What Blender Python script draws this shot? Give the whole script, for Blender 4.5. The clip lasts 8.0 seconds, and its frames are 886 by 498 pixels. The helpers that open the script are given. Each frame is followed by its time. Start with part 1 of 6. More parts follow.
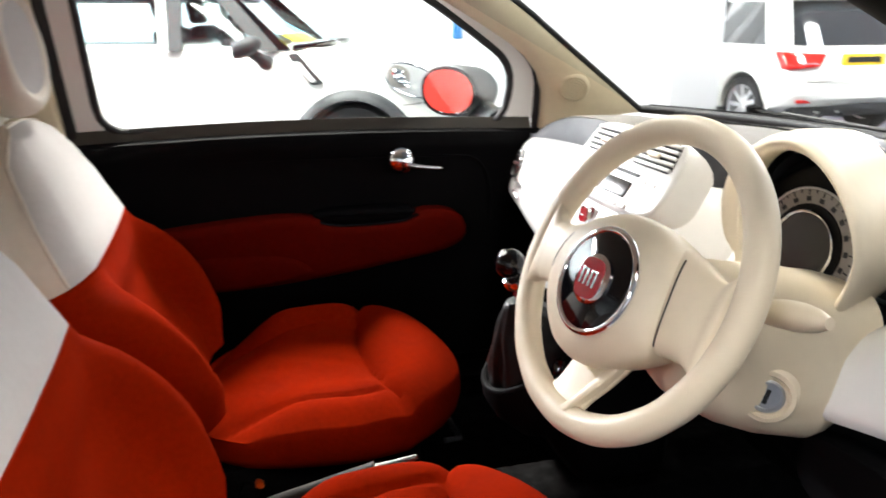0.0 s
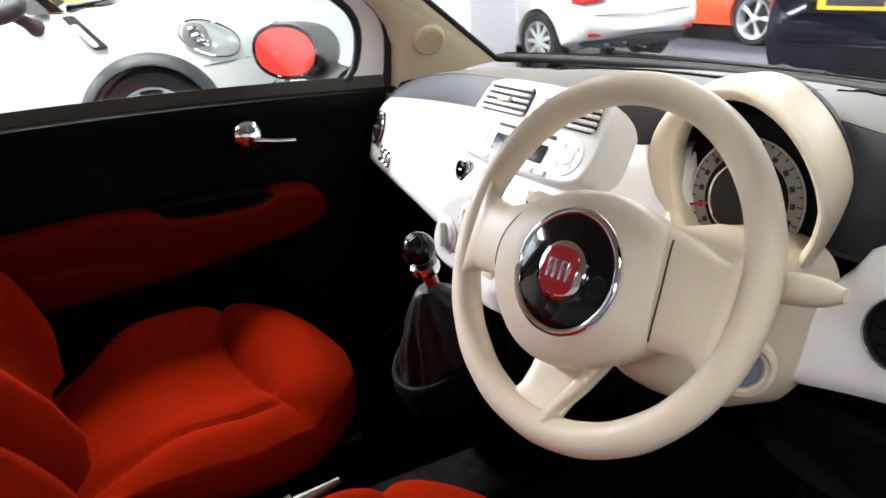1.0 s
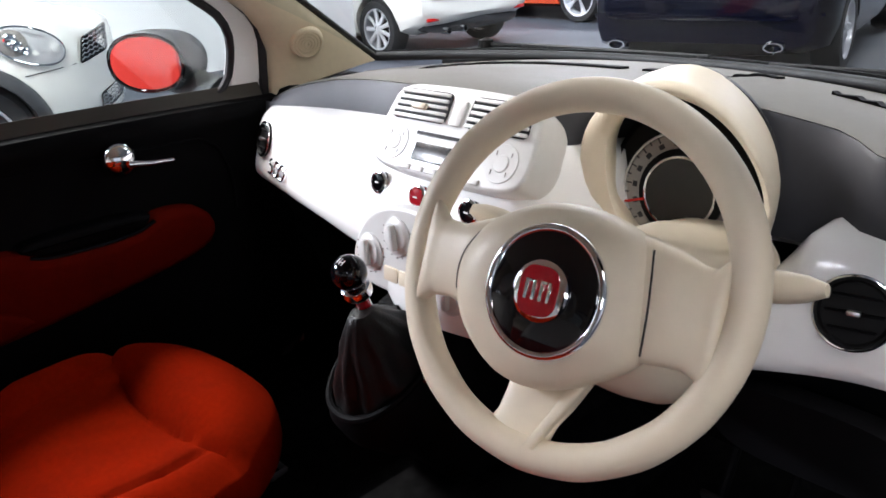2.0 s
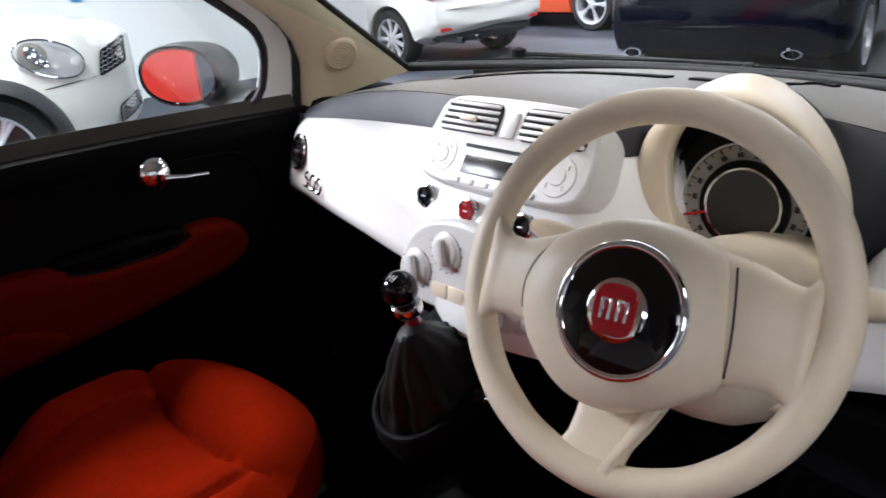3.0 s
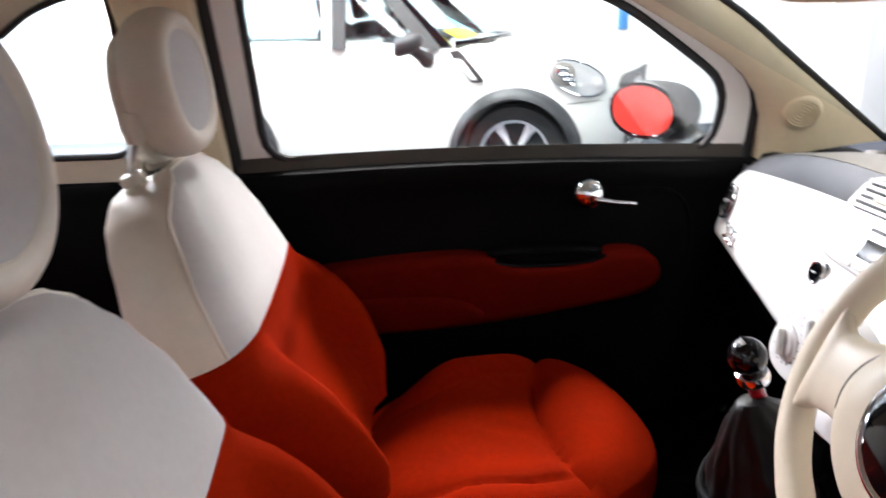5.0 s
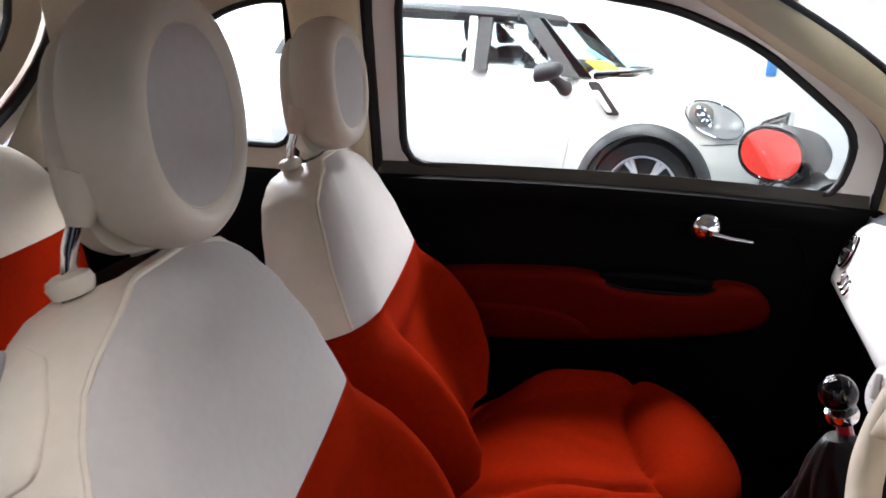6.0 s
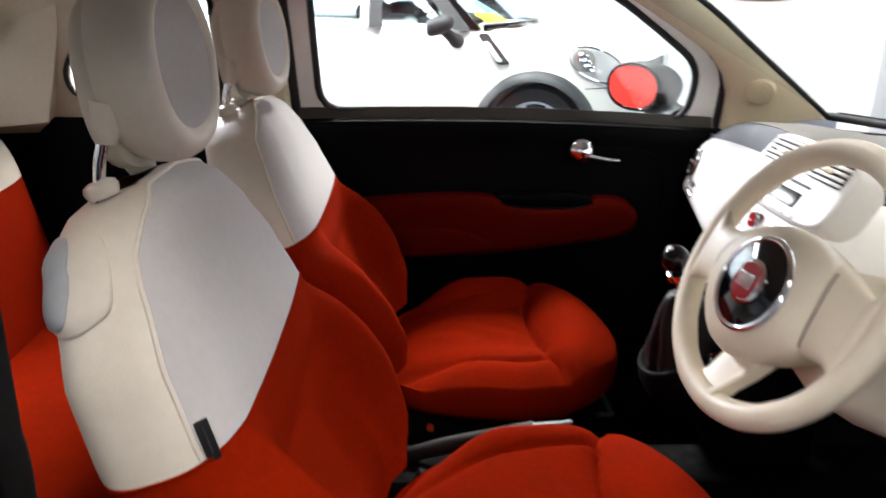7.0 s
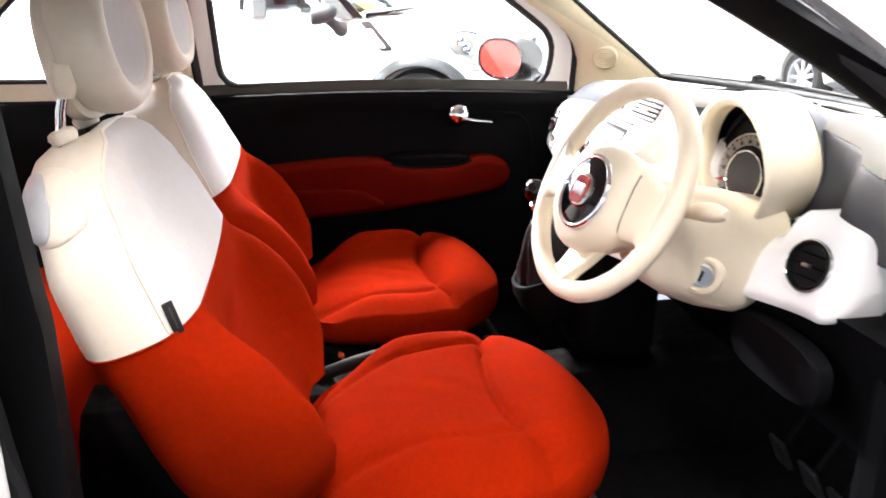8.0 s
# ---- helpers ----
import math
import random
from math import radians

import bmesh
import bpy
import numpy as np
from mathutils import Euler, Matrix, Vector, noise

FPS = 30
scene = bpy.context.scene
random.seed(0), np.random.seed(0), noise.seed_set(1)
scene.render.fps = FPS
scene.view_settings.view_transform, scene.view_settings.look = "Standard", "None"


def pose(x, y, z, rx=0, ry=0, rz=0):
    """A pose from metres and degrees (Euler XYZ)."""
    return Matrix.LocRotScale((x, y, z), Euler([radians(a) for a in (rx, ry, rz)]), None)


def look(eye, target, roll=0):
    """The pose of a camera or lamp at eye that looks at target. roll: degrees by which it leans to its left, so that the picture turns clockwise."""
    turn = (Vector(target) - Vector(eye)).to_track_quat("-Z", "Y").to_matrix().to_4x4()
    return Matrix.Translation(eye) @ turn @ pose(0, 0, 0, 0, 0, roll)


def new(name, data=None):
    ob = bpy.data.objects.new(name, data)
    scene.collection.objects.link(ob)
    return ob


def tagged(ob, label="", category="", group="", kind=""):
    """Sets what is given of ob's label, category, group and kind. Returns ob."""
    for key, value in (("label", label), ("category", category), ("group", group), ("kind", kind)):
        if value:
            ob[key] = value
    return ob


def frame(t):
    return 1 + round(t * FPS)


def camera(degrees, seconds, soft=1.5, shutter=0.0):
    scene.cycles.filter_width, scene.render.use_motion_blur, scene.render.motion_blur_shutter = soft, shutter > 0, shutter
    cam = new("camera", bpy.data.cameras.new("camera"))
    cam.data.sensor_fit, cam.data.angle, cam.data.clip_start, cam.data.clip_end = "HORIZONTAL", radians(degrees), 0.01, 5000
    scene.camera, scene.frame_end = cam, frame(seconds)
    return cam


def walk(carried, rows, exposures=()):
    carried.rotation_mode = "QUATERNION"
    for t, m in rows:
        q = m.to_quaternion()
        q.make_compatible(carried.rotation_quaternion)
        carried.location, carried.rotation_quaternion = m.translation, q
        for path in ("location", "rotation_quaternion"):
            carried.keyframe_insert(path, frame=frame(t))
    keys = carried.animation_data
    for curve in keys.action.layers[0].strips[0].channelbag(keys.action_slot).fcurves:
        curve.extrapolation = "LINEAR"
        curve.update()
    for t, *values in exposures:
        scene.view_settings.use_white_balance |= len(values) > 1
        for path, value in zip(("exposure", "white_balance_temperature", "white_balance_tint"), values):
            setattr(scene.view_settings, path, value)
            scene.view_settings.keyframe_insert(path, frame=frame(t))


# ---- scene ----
cam = camera(58.3, 8.0, soft=1.6, shutter=0.45)
PATH = [
    (0, (-0.395, -1.117, 1.217), (0.12, 0.731, 0.65), -0.1),
    (0.5, (-0.424, -1.012, 1.212), (0.34, 0.723, 0.575), -1.3),
    (1, (-0.461, -0.913, 1.224), (0.473, 0.713, 0.528), -2.3),
    (1.5, (-0.487, -0.84, 1.242), (0.617, 0.651, 0.495), -4.0),
    (1.7, (-0.498, -0.822, 1.246), (0.694, 0.594, 0.488), -3.8),
    (2.8, (-0.534, -0.745, 1.252), (0.712, 0.641, 0.526), -4.3),
    (3, (-0.535, -0.74, 1.252), (0.678, 0.675, 0.528), -4.6),
    (3.5, (-0.541, -0.737, 1.254), (0.61, 0.743, 0.557), -5.2),
    (4, (-0.547, -0.751, 1.26), (0.422, 0.866, 0.59), -3.8),
    (4.5, (-0.493, -0.781, 1.268), (0.044, 1.04, 0.64), -2.3),
    (5, (-0.425, -0.869, 1.272), (-0.269, 1.034, 0.676), -1.1),
    (5.2, (-0.417, -0.904, 1.275), (-0.38, 1.017, 0.721), 0.4),
    (6.3, (-0.428, -1.041, 1.269), (-0.57, 0.879, 0.725), 3.5),
    (6.5, (-0.419, -1.106, 1.294), (-0.509, 0.804, 0.706), 3.2),
    (7, (-0.441, -1.258, 1.272), (-0.336, 0.638, 0.642), 1.7),
    (7.5, (-0.457, -1.407, 1.263), (-0.195, 0.465, 0.61), 0.6),
    (8, (-0.469, -1.538, 1.254), (-0.106, 0.321, 0.612), 0.6),
]
EXPOSURES = [(0.0, -0.05, 6450, 12), (0.5, -0.15, 6350, 13), (1.0, -0.4, 6200, 14), (1.5, -0.65, 6100, 15), (3.0, -0.9, 6000, 16), (3.5, -1.15, 6000, 16), (4.0, -1.28, 5900, 15), (4.5, -0.93, 5950, 15), (5.0, -0.15, 6200, 16), (6.3, -0.65, 6050, 16), (6.5, -0.7, 6000, 16), (7.0, -0.42, 6200, 14), (7.5, 0.58, 6500, 15), (8.0, 0.83, 6300, 16)]
walk(cam, [(t, look(eye, target, roll)) for t, eye, target, roll in PATH], EXPOSURES)

# ---- light ----
world = bpy.data.worlds.new("world")
scene.world = world
world.use_nodes = True
world.node_tree.nodes["Background"].inputs[0].default_value = (0.80, 0.88, 1.0, 1)
world.node_tree.nodes["Background"].inputs[1].default_value = 0.15


def area_lamp(x, y, z, sx, sy, power, colour=(0.97, 0.985, 1.0)):
    la = bpy.data.lights.new("fill_lamp", "AREA")
    la.shape, la.size, la.size_y, la.energy, la.color = "RECTANGLE", sx, sy, power, colour
    ob = new("lamp", la)
    ob.location = (x, y, z)
    return ob


# unseen fill lamps, placed and powered singly to brighten cabin and parked cars
FILL_LAMPS = [(-3.4, 5.4), (-0.35, 3.5), (6.2, 3.9), (-5.0, -3.2), (-0.25, -2.3), (6.2, -3.2), (10.5, 7.8), (5.6, 8.2), (12.2, 2.0), (3.1, 0.4), (-2.6, 0.0)]
for lx, ly in FILL_LAMPS:
    near = -3 < lx < 3 and ly < 0
    area_lamp(lx, ly, 3.44, 1.2, 2.4, (2600 if lx < -3 else 1250 if lx < -2 else 800 if lx < 3 else 45 if lx < 4 else 650 if lx > 10 else 700 if ly > 8 else 380) if ly > 0 else (52 if near else 180 if lx < 0 else 60), (1.0, 0.84, 0.64) if near else (1.0, 0.95, 0.86) if -1 < lx < 0 else (0.97, 0.985, 1.0))
# cool fill light from an added, unseen shop front in the south wall
day = area_lamp(-3.6, -7.72, 1.55, 8.0, 2.3, 48, (0.93, 0.97, 1.0))
day.rotation_euler = (radians(90), 0, 0)


# ---- materials ----
def material(name, colour, rough=0.5, metal=0.0, var=0.12, scale=30.0, bump=0.0, bump_scale=200.0, coat=0.0,
             wear=0.0, transmission=0.0, emit=0.0, sheen=0.0, spec=0.5):
    m = bpy.data.materials.new(name)
    m.use_nodes = True
    nt = m.node_tree
    b = nt.nodes["Principled BSDF"]
    b.inputs["Base Color"].default_value = (*colour, 1)
    b.inputs["Roughness"].default_value = rough
    b.inputs["Metallic"].default_value = metal
    b.inputs["Specular IOR Level"].default_value = spec
    b.inputs["Coat Weight"].default_value = coat
    b.inputs["Coat Roughness"].default_value = 0.04
    b.inputs["Transmission Weight"].default_value = transmission
    if sheen:
        b.inputs["Sheen Weight"].default_value = sheen
        b.inputs["Sheen Roughness"].default_value = 0.5
        b.inputs["Sheen Tint"].default_value = (*colour, 1)
    if emit:
        b.inputs["Emission Color"].default_value = (*colour, 1)
        b.inputs["Emission Strength"].default_value = emit
    tc = nt.nodes.new("ShaderNodeTexCoord")
    if var:
        fine, broad = nt.nodes.new("ShaderNodeTexNoise"), nt.nodes.new("ShaderNodeTexNoise")
        fine.inputs["Scale"].default_value, broad.inputs["Scale"].default_value = scale * 8, scale
        fine.inputs["Detail"].default_value = broad.inputs["Detail"].default_value = 4
        mix = nt.nodes.new("ShaderNodeMix")
        mix.data_type = "FLOAT"
        mix.inputs[0].default_value = 0.5
        ramp = nt.nodes.new("ShaderNodeMapRange")
        ramp.inputs["From Min"].default_value, ramp.inputs["From Max"].default_value = 0.3, 0.7
        ramp.inputs["To Min"].default_value, ramp.inputs["To Max"].default_value = 1 - var, 1 + var
        hsv = nt.nodes.new("ShaderNodeHueSaturation")
        hsv.inputs["Color"].default_value = (*colour, 1)
        for n in (fine, broad):
            nt.links.new(tc.outputs["Object"], n.inputs["Vector"])
        nt.links.new(fine.outputs["Fac"], mix.inputs[2])
        nt.links.new(broad.outputs["Fac"], mix.inputs[3])
        nt.links.new(mix.outputs[0], ramp.inputs["Value"])
        nt.links.new(ramp.outputs[0], hsv.inputs["Value"])
        nt.links.new(hsv.outputs[0], b.inputs["Base Color"])
        rr = nt.nodes.new("ShaderNodeMapRange")
        rr.inputs["From Min"].default_value, rr.inputs["From Max"].default_value = 0.3, 0.7
        rr.inputs["To Min"].default_value, rr.inputs["To Max"].default_value = max(0.02, rough * (1 - var)), min(1, rough * (1 + var))
        nt.links.new(broad.outputs["Fac"], rr.inputs["Value"])
        nt.links.new(rr.outputs[0], b.inputs["Roughness"])
    if bump:
        grain = nt.nodes.new("ShaderNodeTexNoise")
        grain.inputs["Scale"].default_value, grain.inputs["Detail"].default_value = bump_scale, 3
        bp = nt.nodes.new("ShaderNodeBump")
        bp.inputs["Strength"].default_value, bp.inputs["Distance"].default_value = bump, 0.002
        nt.links.new(tc.outputs["Object"], grain.inputs["Vector"])
        nt.links.new(grain.outputs["Fac"], bp.inputs["Height"])
        nt.links.new(bp.outputs[0], b.inputs["Normal"])
    return m


def glass(name, colour=(1, 1, 1), clear=0.94):
    """A thin pane: mostly clear, with a weak mirror."""
    m = bpy.data.materials.new(name)
    m.use_nodes = True
    nt = m.node_tree
    nt.nodes.remove(nt.nodes["Principled BSDF"])
    tr, gl, mx = (nt.nodes.new(k) for k in ("ShaderNodeBsdfTransparent", "ShaderNodeBsdfGlossy", "ShaderNodeMixShader"))
    tr.inputs[0].default_value = (*[c * clear for c in colour], 1)
    gl.inputs["Roughness"].default_value = 0.02
    mx.inputs[0].default_value = 0.05
    nt.links.new(tr.outputs[0], mx.inputs[1])
    nt.links.new(gl.outputs[0], mx.inputs[2])
    nt.links.new(mx.outputs[0], nt.nodes["Material Output"].inputs[0])
    return m


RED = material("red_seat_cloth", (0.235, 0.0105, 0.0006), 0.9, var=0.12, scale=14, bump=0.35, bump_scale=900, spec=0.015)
# the red cloth at under half its value, for the shade on the doors
REDSHADED = material("red_cloth_shaded", (0.10, 0.004, 0.001), 0.9, var=0.12, scale=14, bump=0.3, bump_scale=900, spec=0.03)
IVORY = material("ivory_leatherette", (0.68, 0.625, 0.53), 0.5, var=0.04, scale=9, bump=0.15, bump_scale=500)
# black sill plastic, base colour lifted and warmed for the reflection along it
SILLSHEEN = material("black_sill_painted_sheen", (0.040, 0.036, 0.029), 0.35, var=0.06, scale=12)
IVORYCLOTH = material("pale_grey_cloth", (0.515, 0.50, 0.485), 0.75, var=0.05, scale=12, bump=0.25, bump_scale=900)
CREAM = material("cream_soft_plastic", (0.76, 0.67, 0.51), 0.42, var=0.03, scale=8, bump=0.08, bump_scale=700)
CREAMTRIM = material("beige_pillar_trim", (0.70, 0.61, 0.42), 0.6, var=0.04, scale=10, bump=0.12, bump_scale=700)
# the beige pillar trim again, darker to stand for the shade at the rear
TRIMSHADED = material("beige_trim_shaded", (0.58, 0.51, 0.40), 0.7, var=0.05, scale=10, bump=0.12, bump_scale=700)
FASCIA = material("gloss_white_fascia", (0.88, 0.88, 0.86), 0.22, var=0.015, scale=5, coat=0.6)
STACK = material("ivory_radio_plastic", (0.66, 0.66, 0.64), 0.35, var=0.03, scale=10)
GREYSOFT = material("charcoal_dash_skin", (0.038, 0.039, 0.045), 0.5, var=0.08, scale=12, bump=0.12, bump_scale=900, spec=0.35)
DASHTOP = material("taupe_dash_top", (0.125, 0.117, 0.098), 0.55, var=0.06, scale=10, bump=0.12, bump_scale=900)
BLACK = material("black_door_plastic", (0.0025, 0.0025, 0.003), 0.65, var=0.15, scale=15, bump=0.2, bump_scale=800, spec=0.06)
CARPET = material("black_carpet", (0.002, 0.002, 0.0022), 0.95, var=0.3, scale=40, bump=0.6, bump_scale=1200, spec=0.1)
RUBBER = material("black_rubber_seal", (0.008, 0.008, 0.009), 0.6, var=0.1, scale=20)
LEATHER = material("black_gaiter_leather", (0.006, 0.006, 0.006), 0.42, var=0.2, scale=25, bump=0.3, bump_scale=300, spec=0.25)
GLOSSBLACK = material("gloss_black", (0.003, 0.003, 0.004), 0.06, var=0.0, coat=0.25, spec=0.35)
CHROME = material("chrome", (0.85, 0.86, 0.88), 0.07, 1.0, var=0.0)
DARKSTEEL = material("dark_steel", (0.10, 0.10, 0.10), 0.4, 0.8, var=0.1, scale=20)
SATIN = material("satin_steel", (0.55, 0.56, 0.57), 0.3, 1.0, var=0.06, scale=20)
MIRROR = material("mirror_silver", (0.92, 0.92, 0.93), 0.01, 1.0, var=0.0)
BADGERED = material("enamel_dark_red", (0.30, 0.006, 0.012), 0.2, var=0.05, scale=20, coat=1.0)
LAMPRED = material("red_lamp_plastic", (0.55, 0.015, 0.01), 0.12, var=0.05, scale=20, coat=0.8)
ORANGE = material("orange_buckle_plastic", (0.75, 0.10, 0.01), 0.4, var=0.05, scale=20)
COLUMNGREY = material("pale_grey_column_paint", (0.60, 0.60, 0.60), 0.7, var=0.03, scale=2)
GREYPAD = material("pale_grey_plastic", (0.38, 0.40, 0.42), 0.4, var=0.04, scale=14)
DIAL = material("dial_face_grey", (0.27, 0.25, 0.23), 0.5, var=0.04, scale=20)
DIALBLACK = material("dial_black", (0.005, 0.005, 0.005), 0.5, var=0.1, scale=20, spec=0.15)
SCREEN = material("lcd_grey", (0.016, 0.016, 0.015), 0.25, var=0.05, scale=20)
BODYWHITE = material("white_car_paint", (0.82, 0.82, 0.80), 0.25, var=0.01, scale=3, coat=0.8)
CARWHITE = material("white_estate_paint", (0.86, 0.85, 0.80), 0.28, var=0.01, scale=2, coat=0.8)
NAVY = material("navy_car_paint", (0.0015, 0.002, 0.008), 0.12, var=0.05, scale=3, coat=0.1, spec=0.12)
ORANGEPAINT = material("orange_car_paint", (0.75, 0.10, 0.03), 0.22, var=0.03, scale=3, coat=1.0)
CLAD = material("grey_wheel_arch_plastic", (0.016, 0.017, 0.020), 0.6, var=0.1, scale=12, bump=0.2, bump_scale=300)
TYRE = material("tyre_rubber", (0.018, 0.018, 0.019), 0.75, var=0.15, scale=20, bump=0.2, bump_scale=200)
ALLOY = material("silver_alloy", (0.80, 0.81, 0.84), 0.32, 0.6, var=0.05, scale=10)
CARGLASS = glass("car_window_glass", (0.9, 0.95, 0.95), 0.92)
DARKGLASS = material("dark_tinted_glass", (0.02, 0.024, 0.028), 0.04, var=0.0, coat=1.0)
TINTGLASS = glass("pale_tint_glass", (0.82, 0.92, 0.95), 0.92)
LENS = material("clear_lamp_lens", (0.55, 0.57, 0.6), 0.08, 0.6, var=0.05, scale=30)
PLATE = material("yellow_number_plate", (0.80, 0.55, 0.03), 0.35, var=0.04, scale=8)
INK = material("black_ink", (0.01, 0.01, 0.01), 0.5, var=0.0)
WHITEINK = material("white_print", (0.75, 0.75, 0.72), 0.5, var=0.0)
WALLWHITE = material("white_emulsion_wall", (0.84, 0.84, 0.83), 0.7, var=0.02, scale=1.2, bump=0.05, bump_scale=60)
WALLGREY = material("mid_grey_wall_paint", (0.30, 0.31, 0.32), 0.7, var=0.04, scale=1.2, bump=0.05, bump_scale=60)
CEILING = material("grey_ceiling_tile", (0.35, 0.35, 0.36), 0.8, var=0.03, scale=2)
FLOOR = material("grey_resin_floor", (0.046, 0.053, 0.066), 0.6, var=0.14, scale=0.7, bump=0.05, bump_scale=30, spec=0.15)
WALLRED = material("red_painted_wall", (0.72, 0.035, 0.02), 0.6, var=0.03, scale=1.5)
BLUE = material("blue_banner_cloth", (0.02, 0.22, 0.55), 0.6, var=0.05, scale=6)
PAPERYELLOW = material("yellow_card", (0.80, 0.58, 0.05), 0.5, var=0.03, scale=10)
PAPERBLUE = material("pale_blue_card", (0.22, 0.55, 0.78), 0.5, var=0.05, scale=10)
OAK = material("light_oak_board", (0.42, 0.30, 0.18), 0.5, var=0.2, scale=4)
LAMPGLOW = material("lamp_diffuser", (1.0, 0.98, 0.95), 0.5, var=0.0, emit=9.0)


# ---- shape helpers ----
def smooth(ob, angle=40):
    for p in ob.data.polygons:
        p.use_smooth = True
    ob.data.set_sharp_from_angle(angle=radians(angle))
    return ob


def mesh_object(name, bm, mat, angle=40):
    me = bpy.data.meshes.new(name)
    bmesh.ops.recalc_face_normals(bm, faces=bm.faces)
    bm.to_mesh(me)
    bm.free()
    me.materials.append(mat)
    return smooth(new(name, me), angle)


def thing(name, label, category, at=(0, 0, 0), group="", kind=""):
    e = new(name)
    e.empty_display_size = 0.05
    e.location = at
    bpy.context.view_layer.update()
    return tagged(e, label, category, group, kind)


def part(name, bm, mat, parent, label="", angle=40):
    """Links a bmesh, built in world places, as one mesh under a thing or part."""
    ob = mesh_object(name, bm, mat, angle)
    ob.parent = parent
    ob.matrix_parent_inverse = world_of(parent).inverted()
    return tagged(ob, label)


def world_of(ob):
    m = ob.matrix_basis.copy()
    while ob.parent:
        m = ob.parent.matrix_basis @ ob.matrix_parent_inverse @ m
        ob = ob.parent
    return m


def place(bm, m):
    bmesh.ops.transform(bm, matrix=m, verts=bm.verts)
    return bm


def merge(*bms):
    out = bms[0]
    for other in bms[1:]:
        me = bpy.data.meshes.new("tmp")
        other.to_mesh(me)
        other.free()
        out.from_mesh(me)
        bpy.data.meshes.remove(me)
    return out


def box(cx, cy, cz, sx, sy, sz, bevel=0.0, seg=2):
    bm = bmesh.new()
    bmesh.ops.create_cube(bm, size=1, matrix=Matrix.Translation((cx, cy, cz)) @ Matrix.Diagonal((sx, sy, sz, 1)))
    if bevel:
        bmesh.ops.bevel(bm, geom=bm.edges[:], offset=min(bevel, 0.49 * min(sx, sy, sz)), segments=seg, affect="EDGES", profile=0.5)
    return bm


def loft(loops, cap=True, closed=True, ring=False):
    """Joins loops of equal length; closed: each loop closes; ring: the last loop meets the first."""
    bm = bmesh.new()
    rows = [[bm.verts.new(p) for p in lp] for lp in loops]
    n = len(rows[0])
    pairs = list(zip(rows, rows[1:])) + ([(rows[-1], rows[0])] if ring else [])
    for a, b in pairs:
        for i in range(n if closed else n - 1):
            j = (i + 1) % n
            bm.faces.new((a[i], a[j], b[j], b[i]))
    if cap and closed and not ring:
        bm.faces.new(rows[0])
        bm.faces.new(rows[-1][::-1])
    return bm


def lathe(profile, axis="Z", n=40, m=None, cap=True):
    """Turns (radius, height) pairs round an axis."""
    loops = []
    for r, h in profile:
        loops.append([Vector((max(r, 1e-5) * math.cos(2 * math.pi * i / n), max(r, 1e-5) * math.sin(2 * math.pi * i / n), h)) for i in range(n)])
    bm = loft(loops, cap=cap)
    turn = {"Z": Matrix(), "X": pose(0, 0, 0, 0, 90, 0), "Y": pose(0, 0, 0, -90, 0, 0)}[axis]
    place(bm, (m or Matrix()) @ turn)
    return bm


def tube(points, radius, n=10, ring=False, flat=1.0):
    """A round bar along points; radius may be a list."""
    pts = [Vector(p) for p in points]
    k = len(pts)
    loops, up = [], None
    for i, p in enumerate(pts):
        a = pts[(i - 1) % k] if ring or i else p
        b = pts[(i + 1) % k] if ring or i < k - 1 else p
        d = (b - a).normalized()
        if up is None:
            up = d.orthogonal().normalized()
        up = (up - d * up.dot(d)).normalized()
        side = d.cross(up)
        r = radius[i] if isinstance(radius, (list, tuple)) else radius
        loops.append([p + r * (math.cos(2 * math.pi * j / n) * up + flat * math.sin(2 * math.pi * j / n) * side) for j in range(n)])
    return loft(loops, ring=ring)


def rounded(points, times=3, closed=True):
    """Corner cutting of a line of points of any size."""
    pts = [Vector(p) for p in points]
    for _ in range(times):
        out = [] if closed else [pts[0]]
        k = len(pts)
        for i in range(k if closed else k - 1):
            a, b = pts[i], pts[(i + 1) % k]
            out += [a.lerp(b, 0.25), a.lerp(b, 0.75)]
        if not closed:
            out.append(pts[-1])
        pts = out
    return pts


def fillet(points, radius, n=6):
    """Rounds the corners of a closed 2D outline by a radius."""
    pts = [Vector(p[:2]) for p in points]
    out = []
    for i, p in enumerate(pts):
        a, b = pts[i - 1], pts[(i + 1) % len(pts)]
        u, v = (a - p), (b - p)
        r = min(radius, 0.45 * u.length, 0.45 * v.length)
        s, e = p + u.normalized() * r, p + v.normalized() * r
        for k in range(n + 1):
            t = k / n
            out.append((1 - t) ** 2 * s + 2 * t * (1 - t) * p + t * t * e)
    return out


def resample(points, n, closed=True):
    pts = [Vector(p) for p in points]
    if closed:
        pts = pts + [pts[0]]
    d = [0.0]
    for a, b in zip(pts, pts[1:]):
        d.append(d[-1] + (b - a).length)
    out = []
    for i in range(n):
        s = d[-1] * i / (n if closed else n - 1)
        k = min(max(j for j in range(len(d)) if d[j] <= s + 1e-9), len(pts) - 2)
        f = (s - d[k]) / max(d[k + 1] - d[k], 1e-9)
        out.append(pts[k].lerp(pts[k + 1], min(f, 1)))
    return out


def offset2(points, dist):
    """Moves a closed outline outwards in its plane (2D)."""
    pts = [Vector(p[:2]) for p in points]
    area = sum(a.x * b.y - b.x * a.y for a, b in zip(pts, pts[1:] + pts[:1]))
    sign = 1 if area > 0 else -1
    out = []
    for i, p in enumerate(pts):
        t = (pts[(i + 1) % len(pts)] - pts[i - 1]).normalized()
        out.append(p + sign * dist * Vector((t.y, -t.x)))
    return out


